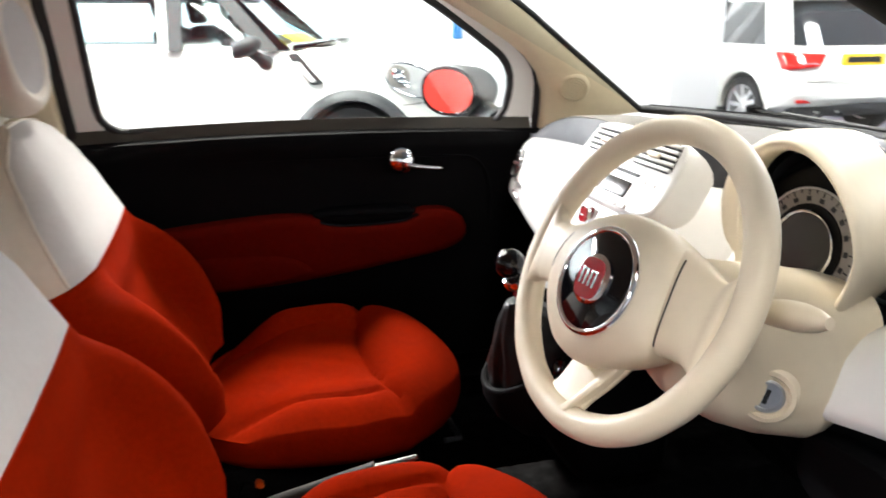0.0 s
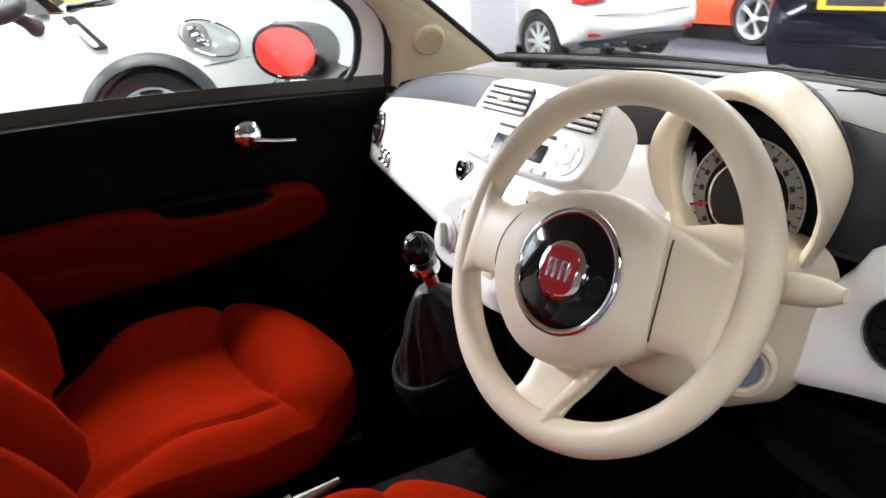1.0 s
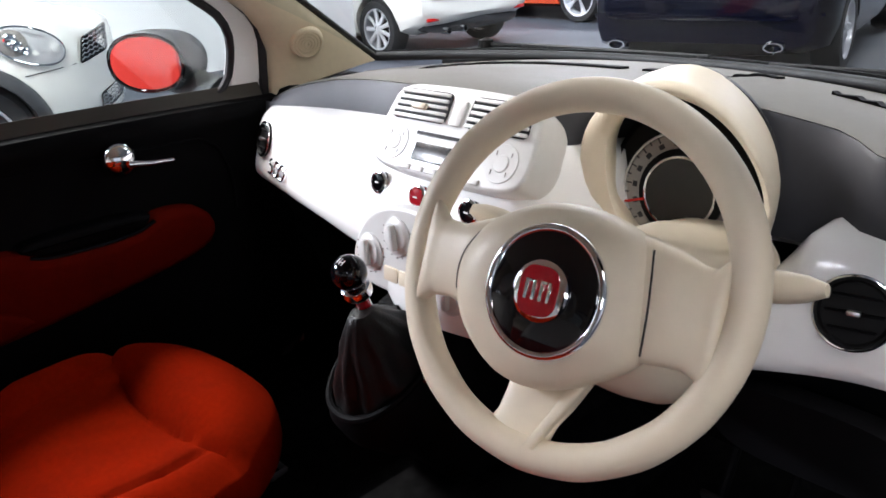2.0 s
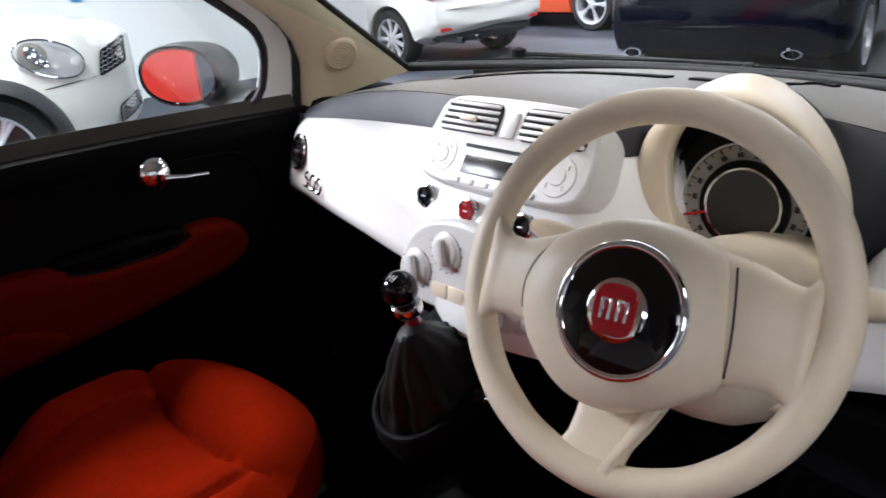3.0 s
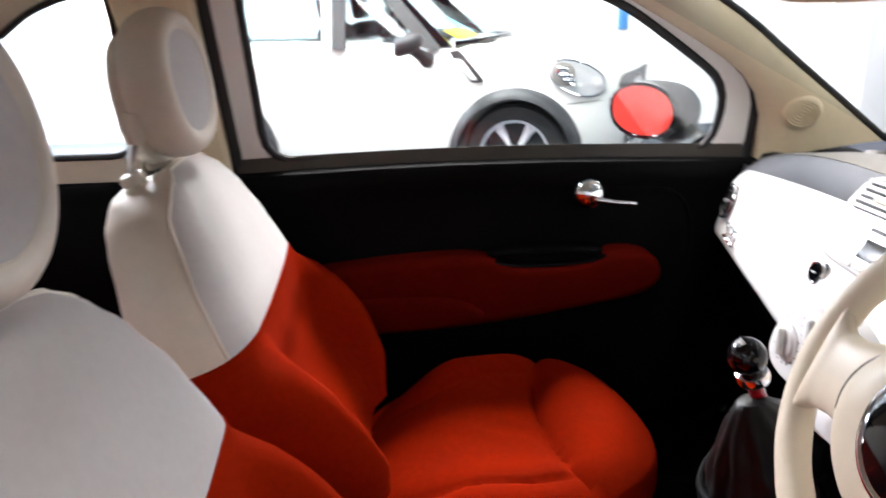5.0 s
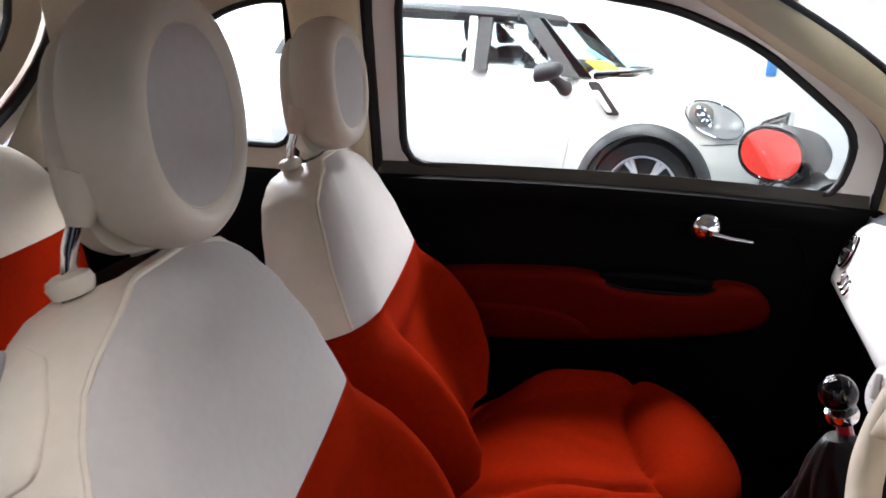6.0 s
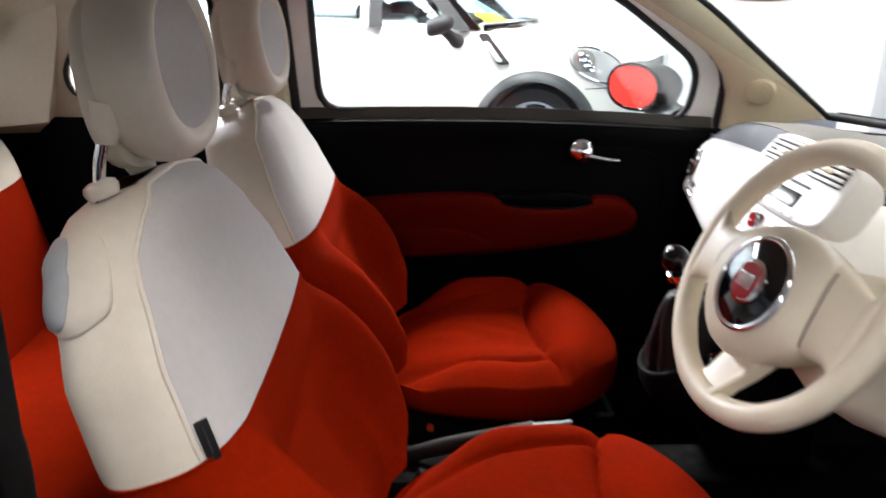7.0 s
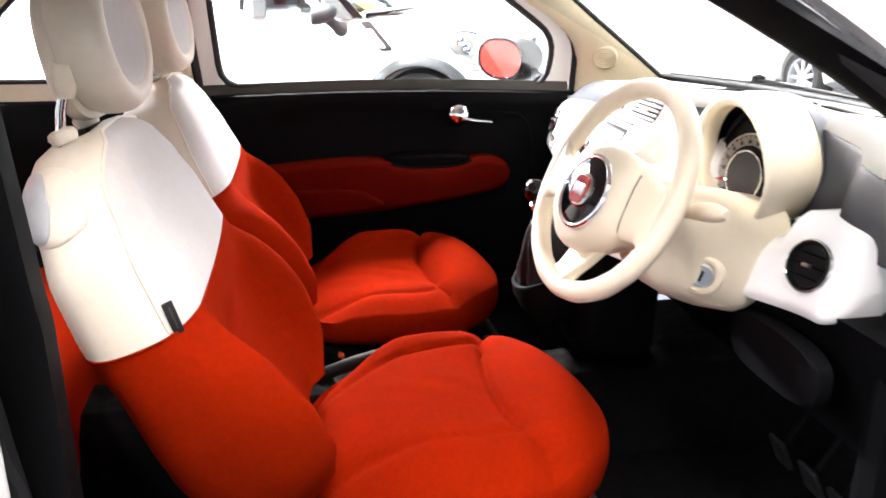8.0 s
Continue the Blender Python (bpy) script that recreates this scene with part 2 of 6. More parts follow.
def slab(outline, at, depth, bevel=0.0, steps=3):
    """A plate whose front rim is rounded: outline in 2D, at(u, v, d) gives the place at depth d behind the front."""
    loops = []
    if bevel:
        for i in range(steps + 1):
            a = math.pi / 2 * i / steps
            loops.append([at(p.x, p.y, bevel * (1 - math.cos(a))) for p in offset2(outline, -bevel * (1 - math.sin(a)))])
    else:
        loops.append([at(p[0], p[1], 0) for p in outline])
    loops.append([at(p[0], p[1], depth) for p in outline])
    return loft(loops)


def ellipse(a, b, n=32, power=2.0, cx=0.0, cy=0.0):
    out = []
    for i in range(n):
        t = 2 * math.pi * i / n
        c, s = math.cos(t), math.sin(t)
        out.append(Vector((cx + a * math.copysign(abs(c) ** (2 / power), c), cy + b * math.copysign(abs(s) ** (2 / power), s))))
    return out


def frame_of(origin, normal, up=(0, 0, 1)):
    """A pose whose z is the normal and whose y is near up."""
    z = Vector(normal).normalized()
    x = Vector(up).cross(z).normalized()
    y = z.cross(x)
    m = Matrix((x, y, z)).transposed().to_4x4()
    m.translation = origin
    return m


# ---- showroom ----
def setting(name, bm, mat, label, category):
    return tagged(mesh_object(name, bm, mat), label, category, kind="structure")


setting("floor", box(2, 2, -0.05, 26, 20, 0.1), FLOOR, "glossy grey resin showroom floor", "floor")
setting("ceiling", box(2, 2, 3.55, 26, 20, 0.1), CEILING, "grey showroom ceiling with added light panels", "ceiling")
setting("wall_north", box(-3.3, 7.30, 1.75, 15.4, 0.2, 3.5), WALLWHITE, "plain white showroom wall behind the parked crossover", "wall")
setting("wall_north_far", box(9.8, 11.9, 1.75, 10.4, 0.2, 3.5), WALLWHITE, "plain white wall at the end of the showroom", "wall")
setting("wall_return", box(4.5, 9.6, 1.75, 0.2, 4.4, 3.5), WALLWHITE, "white side wall beside the parked hatchback", "wall")
setting("wall_east", box(14.9, 2, 1.75, 0.2, 20, 3.5), WALLGREY, "plain grey showroom wall", "wall")
south = merge(box(-9.3, -7.9, 1.75, 3.4, 0.2, 3.5), box(7.7, -7.9, 1.75, 14.6, 0.2, 3.5), box(-3.6, -7.9, 3.1, 8.0, 0.2, 0.8), box(-3.6, -7.9, 0.2, 8.0, 0.2, 0.4))
setting("wall_south", south, WALLGREY, "unseen grey showroom wall with an added glazed shop front", "wall")
# added shop front, out of view, as a source for the south fill light
shop = thing("added_window", "unseen glazed shop front with grey mullions, added to carry the fill light", "window", (-3.6, -7.9, 0.4), kind="structure")
for k in range(6):
    part("mullion", box(-7.57 + 1.588 * k, -7.95, 1.55, 0.06, 0.08, 2.29, 0.005), SATIN, shop)
g = part("pane", box(-3.6, -7.97, 1.55, 8.0, 0.008, 2.3), CARGLASS, shop)
g.visible_shadow = False
setting("wall_west", box(-10.9, 2, 1.75, 0.2, 20, 3.5), WALLWHITE, "plain white showroom wall", "wall")
setting("column", box(4.22, 6.30, 1.75, 0.56, 0.56, 3.49, 0.01), COLUMNGREY, "square pale grey showroom column", "column")
e = thing("display_panel", "free-standing bright red display panel", "display panel", (-2.9, 2.02, 0.0))
part("board", box(-2.9, 2.02, 1.0, 0.08, 1.20, 2.0, 0.01), WALLRED, e)
part("leaflet_rack", box(-2.85, 2.12, 1.42, 0.04, 0.07, 0.34, 0.01), CLAD, e, "dark leaflet rack")
part("notice", box(-2.856, 1.86, 1.46, 0.006, 0.14, 0.14, 0.002), WHITEINK, e, "small white notice")

# glowing panels added where the unseen fill lamps hang
for lx, ly in FILL_LAMPS:
    e = thing("fill_panel", "unseen flat white ceiling panel, added as fill light", "ceiling light", (lx, ly, 3.49), group="ceiling lights")
    rim = merge(box(lx, ly - 1.23, 3.485, 1.30, 0.05, 0.03), box(lx, ly + 1.23, 3.485, 1.30, 0.05, 0.03),
                box(lx - 0.63, ly, 3.485, 0.05, 2.40, 0.03), box(lx + 0.63, ly, 3.485, 0.05, 2.40, 0.03))
    part("frame", rim, BODYWHITE, e)
    part("diffuser", box(lx, ly, 3.492, 1.2, 2.4, 0.01), LAMPGLOW, e)

# a narrow blue banner and an orange poster on the wall, an oak box at the column
e = thing("banner", "narrow blue hanging banner on the white wall", "banner", (1.9, 7.18, 1.7))
part("cloth", box(2.08, 7.185, 1.62, 0.10, 0.012, 1.30, 0.003), BLUE, e)
part("rail", box(2.08, 7.18, 2.28, 0.14, 0.02, 0.02, 0.005), SATIN, e)
tagged(mesh_object("poster", box(4.22, 6.012, 1.78, 0.24, 0.008, 0.34, 0.002), ORANGEPAINT), "small orange paper poster on the white column", "poster")
tagged(mesh_object("plinth_box", box(4.56, 6.20, 0.08, 0.12, 0.2, 0.16, 0.01), OAK), "low wooden box on the floor beside the column", "box")


# ---- the small car that the camera looks into ----
def side_y(z):
    """How far the side of the cabin lies from the middle at height z."""
    return 0.765 - (0.30 * (z - 0.97) if z > 0.97 else 0.0)


def on_side(s, inset=0.0):
    """Maps (x, z, depth) to the left (s = 1) or right (s = -1) side; depth goes outwards."""
    return lambda x, z, d: Vector((x, s * (side_y(z) - inset + d), z))


GLASS = fillet([(-0.648, 0.968), (0.282, 0.955), (0.292, 1.100), (0.17, 1.185), (0.05, 1.263), (-0.12, 1.325), (-0.36, 1.352), (-0.664, 1.355)], 0.06)
GLASS = resample(GLASS, 90)
OPENING = resample(fillet([(-0.705, 0.90), (-0.735, 1.405), (-0.36, 1.405), (-0.08, 1.372), (0.10, 1.292), (0.26, 1.180), (0.362, 1.10), (0.372, 0.92),
                            (0.42, 0.62), (0.36, 0.30), (-0.50, 0.27), (-0.66, 0.45)], 0.12), 110)
QUARTER = resample(fillet([(-1.240, 0.992), (-0.900, 0.992), (-0.842, 1.292), (-0.920, 1.300), (-1.010, 1.275), (-1.115, 1.205), (-1.210, 1.115), (-1.250, 1.050)], 0.045), 60)


def ring_plate(inner, outer, at, depth):
    """A flat ring between two outlines of equal count."""
    loops = [[at(p[0], p[1], 0) for p in inner], [at(p[0], p[1], 0) for p in outer],
             [at(p[0], p[1], depth) for p in outer], [at(p[0], p[1], depth) for p in inner]]
    return loft(loops, ring=True)


def nearest_outline(inner, outer):
    """For each point of the inner outline, the outer outline's point in the same direction from the middle."""
    c = sum((Vector(p[:2]) for p in inner), Vector((0, 0))) / len(inner)
    res = []
    m = len(outer)
    for p in inner:
        d = (Vector(p[:2]) - c)
        best = None
        for i in range(m):
            a, b = Vector(outer[i][:2]) - c, Vector(outer[(i + 1) % m][:2]) - c
            e1 = b - a
            den = d.x * e1.y - d.y * e1.x
            if abs(den) < 1e-12:
                continue
            t = (a.x * e1.y - a.y * e1.x) / den
            u = (a.x * d.y - a.y * d.x) / den
            if t > 0 and -1e-6 <= u <= 1 + 1e-6 and (best is None or t > best):
                best = t
        res.append(c + d * (best or 1.0))
    return res


body = thing("car_body", "white small hatchback body with beige trim, driver's door open", "car body", (-0.4, 0, 0.0), kind="structure")

# floor pan, sills, roof, rear
part("floor_pan", box(-0.40, 0, 0.245, 2.5, 1.40, 0.05, 0.01), CARPET, body, "black carpet floor")
part("tunnel", loft([[Vector((x, y, z)) for y, z in ((-0.13, 0.27), (-0.10, 0.40), (-0.06, 0.44), (0.06, 0.44), (0.10, 0.40), (0.13, 0.27))] for x in (-1.0, 0.75)]), CARPET, body)
for s in (1, -1):
    part("sill", box(-0.2, s * 0.73, 0.26, 1.4, 0.14, 0.12, 0.03), BODYWHITE if s < 0 else BLACK, body)
    part("sill_trim", box(-0.2, s * 0.69, 0.325, 1.2, 0.07, 0.012, 0.004), BLACK, body)
roof = []
for i in range(15):
    x = 0.08 - 1.45 * i / 14
    drop = 0.16 * max(0, (x + 0.15) / 0.25) ** 2 + 0.20 * max(0, (-0.95 - x) / 0.5) ** 2
    half = side_y(1.36) - 0.02
    roof.append([Vector((x, half * math.sin(a), 1.375 - drop * 0.35 + 0.055 * math.cos(a) ** 1.0)) for a in [math.pi * (j / 16 - 0.5) for j in range(17)]])
part("roof_lining", loft([r + [p + Vector((0, 0, 0.03)) for p in r[::-1]] for r in roof]), TRIMSHADED, body, "beige cloth roof lining, darkened for shade")

# cowl, bonnet and bulkhead before the cabin
part("bulkhead", box(0.86, 0, 0.60, 0.05, 1.38, 0.72), BLACK, body)
part("cowl", box(0.83, 0, 0.965, 0.10, 1.20, 0.04, 0.01), BLACK, body, "black plastic scuttle panel")
for s in (1, -1):
    part("wing_rear", box(0.61, s * 0.785, 0.57, 0.40, 0.03, 0.64, 0.012), BODYWHITE, body)
    part("rear_side", box(-1.22, s * 0.74, 0.62, 0.80, 0.06, 0.64, 0.02), BLACK, body)
    part("a_post", box(0.485, s * 0.72, 0.62, 0.22, 0.10, 0.68, 0.02), BLACK, body)

part("b_post_liner", box(-0.76, 0.735, 0.62, 0.12, 0.05, 0.66, 0.02), BLACK, body)

# windscreen
SCREEN_BASE, SCREEN_TOP = 0.80, -0.02
scr = []
for i in range(9):
    t = i / 8
    row = []
    for j in range(17):
        a = (j / 16 - 0.5) * 2
        half = 0.66 - 0.10 * t
        row.append(Vector((SCREEN_BASE + (SCREEN_TOP - SCREEN_BASE) * t - 0.20 * abs(a) ** 2.2 * (1 - 0.4 * t), half * a, 0.992 + 0.408 * t - 0.02 * t * t)))
    scr.append(row)
pane = part("windscreen", loft(scr, closed=False), CARGLASS, body, "clear windscreen")
pane.visible_shadow = False
band = [p + Vector((0.01, 0, 0)) for p in scr[0]]
part("windscreen_seal", tube(band, 0.010), RUBBER, body)
part("scuttle_lip", tube([p + Vector((0.035, 0, 0.002)) for p in scr[0]], 0.006, 8, flat=2.0), BLACK, body, "black plastic scuttle edge")

# side frames: seals, A pillar trim with the tweeter, B pillar trim, quarter window
A_IN = [(0.60, 0.985, 0.655), (0.45, 1.095, 0.635), (0.35, 1.165, 0.615), (0.255, 1.235, 0.595), (0.14, 1.30, 0.58), (0.0, 1.365, 0.56), (-0.1, 1.40, 0.55)]
A_OUT = [(0.368, 0.93), (0.372, 1.04), (0.325, 1.118), (0.225, 1.180), (0.075, 1.262), (-0.09, 1.345), (-0.2, 1.385)]
for s in (1, -1):
    rows = []
    edge = [Vector((p.x - (0.085 if s < 0 and p.x < -0.45 else 0), p.y - (0.06 if s < 0 and p.y > 1.06 and p.x > -0.25 else 0))) for p in OPENING]
    low = 0.0 if s > 0 else -0.055
    inner, outer = resample(rounded(A_IN, 2, False), 16, False), resample(rounded([(a, b, 0) for a, b in A_OUT], 2, False), 16, False)
    for pi, po in zip(inner, outer):
        a = Vector((pi.x, s * pi.z, pi.y + low))
        b = Vector((po.x, s * (side_y(po.y) - 0.02), po.y + low))
        q = [a.lerp(b, j / 10) + Vector((-0.040, -s * 0.026, 0.006)) * (4 * (j / 10) * (1 - j / 10)) ** 0.8 for j in range(11)]
        rows.append(q + [b + Vector((0.03, s * 0.05, 0.01)), a + Vector((0.03, s * 0.05, 0.01))])
    # driver's side gets black in place of beige, standing for its shade
    trim = part("a_pillar_trim", loft(rows), CREAMTRIM if s > 0 else BLACK, body, "beige windscreen pillar trim, blackened for shade on the driver's side", 60)
    part("pillar_seal", tube([Vector((p.x + 0.008, s * (p.z + 0.004), p.y + 0.004 + low)) for p in inner], 0.007), RUBBER, body)
    if s > 0:
        aim = Vector((0.424, 0.658, 1.053))
        i, j = min(((i, j) for i in range(1, 15) for j in range(1, 10)), key=lambda k: (rows[k[0]][k[1]] - aim).length)
        nrm = (rows[i + 1][j] - rows[i - 1][j]).cross(rows[i][j + 1] - rows[i][j - 1]).normalized()
        nrm = nrm if nrm.y < 0 else -nrm
        m = frame_of(aim + nrm * (rows[i][j] - aim).dot(nrm) + nrm * 0.001, nrm)
        tw = part("tweeter", lathe([(0.038, -0.012), (0.036, 0.001), (0.033, 0.005), (0.030, 0.006), (0.0285, 0.003), (0.0, 0.003)], m=m), CREAMTRIM, body, "round beige tweeter grille")
        for r in (0.005, 0.0115, 0.018, 0.0245):
            part("ring", tube([m @ Vector((r * math.cos(a), r * math.sin(a), 0.0040)) for a in [2 * math.pi * k / 32 for k in range(32)]], 0.0021, 8, True), CREAMTRIM, tw)
    part("door_seal", tube([Vector((p.x, s * (side_y(p.y) - 0.01), p.y)) for p in edge], 0.014, 8, True), RUBBER, body, "black rubber door seal")
    rim = offset2(edge, 0.06)
    part("body_frame", ring_plate(offset2(edge, 0.012), rim, on_side(s, -0.012), 0.03), BODYWHITE, body)
    bp = fillet([(-0.715, 0.93), (-0.745, 1.42), (-0.90, 1.42), (-0.835, 1.30), (-0.893, 0.93)], 0.01)
    if s < 0:
        bp = fillet([(-0.712, 0.30), (-0.716, 0.93), (-0.80, 1.42), (-0.96, 1.42), (-0.905, 1.30), (-0.90, 0.30)], 0.02)
    # black on the driver's side paints in the shade over the beige
    part("b_pillar_trim", slab([Vector((q.x, q.y)) for q in bp], on_side(s, 0.045), 0.05, 0.012), CREAMTRIM if s > 0 else BLACK, body, "beige centre pillar trim, blackened for shade on the driver's side")
    part("belt_slide", tube([(-0.80, s * 0.69, 1.30), (-0.815, s * 0.705, 1.05)], 0.012, 8, flat=0.4), CREAMTRIM, body)
    outer = nearest_outline(QUARTER, resample([(-1.40, 0.90), (-0.80, 0.90), (-0.76, 1.43), (-1.10, 1.43), (-1.40, 1.35)], 80))
    part("quarter_trim", ring_plate(QUARTER, outer, on_side(s, 0.03), 0.03), TRIMSHADED, body, "beige rear quarter trim, darkened for shade")
    part("quarter_seal", tube([Vector((p.x, s * (side_y(p.y) - 0.03), p.y)) for p in QUARTER], 0.007, 8, True), RUBBER, body)
    g = part("quarter_glass", slab(QUARTER, on_side(s, 0.005), 0.004), CARGLASS, body)
    g.visible_shadow = False
    rail = resample(rounded([(0.05, 1.335, 0), (-0.1, 1.395, 0), (-0.4, 1.43, 0), (-0.75, 1.43, 0), (-1.2, 1.40, 0)], 2, False), 16, False)
    part("roof_rail_trim", tube([Vector((p.x, s * (side_y(p.y) - 0.02), p.y)) for p in rail], 0.045, 10, flat=0.6), CREAMTRIM, body)

# tailgate opening at the back
TAIL = [(0.0, 0.96), (0.44, 0.965), (0.53, 1.0), (0.64, 1.08), (0.715, 1.20), (0.70, 1.31), (0.55, 1.38), (0.0, 1.40)]
half = resample(rounded([(a, b) for a, b in TAIL], 2, False), 30, False)
tail = [Vector((p.x, p.y)) for p in half] + [Vector((-p.x, p.y)) for p in half[-2:0:-1]]
at_tail = lambda y, z, d: Vector((-1.40 - d - 0.25 * (1.2 - z), y, z))
part("tail_frame", ring_plate(tail, offset2(tail, 0.04), lambda y, z, d: at_tail(y, z, d), 0.05), BODYWHITE, body)
part("tail_seal", tube([at_tail(p.x, p.y, 0.0) + Vector((-0.01, 0, 0)) for p in offset2(tail, -0.012)], 0.013, 8, True), RUBBER, body)
gl = [Vector((p.x * 0.80, 1.19 + (p.y - 1.19) * 0.72 + 0.01)) for p in tail]
part("tailgate", ring_plate(gl, offset2(tail, -0.026), lambda y, z, d: at_tail(y, z, 0.03 + d), 0.05), TRIMSHADED, body, "beige tailgate inner trim, darkened for shade")
part("tail_glass_seal", tube([at_tail(p.x, p.y, 0.03) for p in gl], 0.008, 8, True), RUBBER, body)
g = part("tail_glass", slab(gl, lambda y, z, d: at_tail(y, z, 0.05 + d), 0.004), CARGLASS, body)
g.visible_shadow = False
part("tail_lower", box(-1.47, 0, 0.62, 0.08, 1.38, 0.66, 0.02), BLACK, body)
for s in (1, -1):
    part("rear_pillar_trim", loft([[Vector((-1.30, s * 0.74, 0.90)), Vector((-1.46, s * 0.70, 0.90)), Vector((-1.46, s * 0.54, 0.93)), Vector((-1.30, s * 0.71, 0.93))],
                                   [Vector((-1.22, s * 0.70, 1.22)), Vector((-1.41, s * 0.755, 1.22)), Vector((-1.40, s * 0.735, 1.22)), Vector((-1.22, s * 0.67, 1.22))],
                                   [Vector((-1.15, s * 0.66, 1.43)), Vector((-1.38, s * 0.66, 1.43)), Vector((-1.37, s * 0.62, 1.40)), Vector((-1.15, s * 0.63, 1.40))]]), TRIMSHADED, body)


# ---- the passenger door ----
door = thing("passenger_door", "closed passenger door, black card with red cloth armrest and chrome handle", "car door", (-0.2, 0.72, 0.30))
frame_out = nearest_outline(GLASS, OPENING)
frame_out = [Vector((p[0], max(p[1], 0.960))) for p in frame_out]
hoop = [(g2, Vector(g1[:2]).lerp(o, 0.93)) for g1, g2, o in zip(GLASS, offset2(GLASS, 0.004), frame_out)]
first = max(range(len(hoop)), key=lambda k: hoop[k][0].y < 0.975 and hoop[(k + 1) % len(hoop)][0].y >= 0.975)
hoop = [h for h in hoop[first + 1:] + hoop[:first + 1] if h[0].y >= 0.975]
at = on_side(1, 0.012)
part("window_frame", loft([[at(a.x, a.y, 0), at(b.x, b.y, 0), at(b.x, b.y, 0.03), at(a.x, a.y, 0.03)] for a, b in hoop]), BODYWHITE, door, "white painted window frame")
part("sail_panel", slab(fillet([(0.286, 0.950), (0.352, 0.945), (0.360, 1.05), (0.345, 1.085), (0.296, 1.09)], 0.008), on_side(1, 0.010), 0.02, 0.003), BODYWHITE, door)
part("glass_seal", tube([Vector((p.x, side_y(p.y) - 0.012, p.y)) for p in GLASS], 0.009, 8, True), RUBBER, door)
g = part("pane", slab(offset2(GLASS, 0.01), on_side(1, 0.0), 0.004), CARGLASS, door)
g.visible_shadow = False
# upper roll, with the card curving out below it
card = []
for i in range(25):
    x = -0.728 + 1.128 * i / 24
    prof = [(0.775, 0.940), (0.735, 0.946), (0.715, 0.941), (0.708, 0.926), (0.716, 0.902), (0.728, 0.88), (0.732, 0.84), (0.730, 0.76), (0.722, 0.66), (0.722, 0.52), (0.735, 0.36), (0.775, 0.34)]
    dip = 0.012 * math.cos((x + 0.2) * 3)
    card.append([Vector((x, y, z + (dip if z > 0.85 else 0))) for y, z in prof])
part("door_card", loft(card), BLACK, door, "black grained door card", 50)
sill = []
for i in range(20):
    x = -0.705 + 1.055 * i / 19
    dip = 0.012 * math.cos((x + 0.2) * 3)
    sill.append([Vector((x, y, z + dip + 0.012)) for y, z in ((0.7505, 0.960), (0.7490, 0.960), (0.736, 0.930), (0.7505, 0.925))])
part("window_sill", loft(sill), SILLSHEEN, door, "black sill strip below the glass, colour lifted for its sheen")
part("inner_liner", box(-0.14, 0.786, 0.60, 1.10, 0.012, 0.66, 0.004), BLACK, door)
part("outer_skin", box(-0.14, 0.803, 0.60, 1.10, 0.016, 0.68, 0.006), BODYWHITE, door, "white outer door skin")
groove = rounded([(-0.58, 0.90), (0.16, 0.893), (0.22, 0.87), (0.245, 0.80), (0.24, 0.72)], 3, False)
part("moulding", tube([Vector((p.x, 0.727, p.y)) for p in groove], 0.004, 6), BLACK, door)
# armrest of red cloth with its black pull cup
ARM = resample(rounded([(-0.62, 0.742), (-0.40, 0.765), (-0.215, 0.772), (-0.165, 0.742), (0.025, 0.742), (0.05, 0.770), (0.145, 0.762), (0.175, 0.715), (0.15, 0.665),
                        (-0.02, 0.636), (-0.20, 0.61), (-0.40, 0.595), (-0.62, 0.60)], 2), 80)
part("armrest", slab(ARM, lambda x, z, d: Vector((x, 0.672 + d + 0.10 * max(0, 0.70 - z), z)), 0.07, 0.022, 4), REDSHADED, door, "red cloth armrest")
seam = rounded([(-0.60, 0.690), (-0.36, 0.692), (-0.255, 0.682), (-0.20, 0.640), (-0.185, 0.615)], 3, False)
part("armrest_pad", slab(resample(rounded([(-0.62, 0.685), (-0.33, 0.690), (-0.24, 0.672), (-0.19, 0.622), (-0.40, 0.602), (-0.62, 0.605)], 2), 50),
                         lambda x, z, d: Vector((x, 0.664 + d + 0.10 * max(0, 0.70 - z), z)), 0.03, 0.014, 3), REDSHADED, door, "padded red cloth pocket")
cup = resample(rounded([(-0.205, 0.779), (0.045, 0.779), (0.040, 0.748), (0.0, 0.738), (-0.15, 0.738), (-0.20, 0.752)], 2), 40)
part("pull_cup", slab(cup, lambda x, z, d: Vector((x, 0.690 + d, z)), 0.05, 0.012, 3), BLACK, door, "black pull cup")
part("cup_lip", tube([Vector((p.x, 0.684, p.y)) for p in rounded([(-0.19, 0.752), (-0.15, 0.740), (0.0, 0.740), (0.045, 0.756)], 2, False)], 0.005, 8), GLOSSBLACK, door)
# chrome handle: dished ball and lever
m = frame_of((0.012, 0.726, 0.884), (0, -1, 0.05))
knob = part("handle_base", lathe([(0.034, 0.0), (0.036, 0.006), (0.035, 0.016), (0.029, 0.028), (0.018, 0.036), (0.0, 0.039)], m=m), CHROME, door, "round chrome handle boss")
part("lever", tube([(0.020, 0.690, 0.876), (0.060, 0.684, 0.870), (0.105, 0.684, 0.866)], [0.008, 0.0055, 0.0045], 10), CHROME, knob, "chrome lever")

# the door mirror outside
mir = thing("door_mirror", "oval black and chrome door mirror with a reflecting glass", "mirror", (0.30, 0.80, 0.97))
mc = Vector((0.190, 0.930, 1.022))
nrm = Vector((-0.875, -0.46, 0.0))
mm = frame_of(mc, nrm)
shell = []
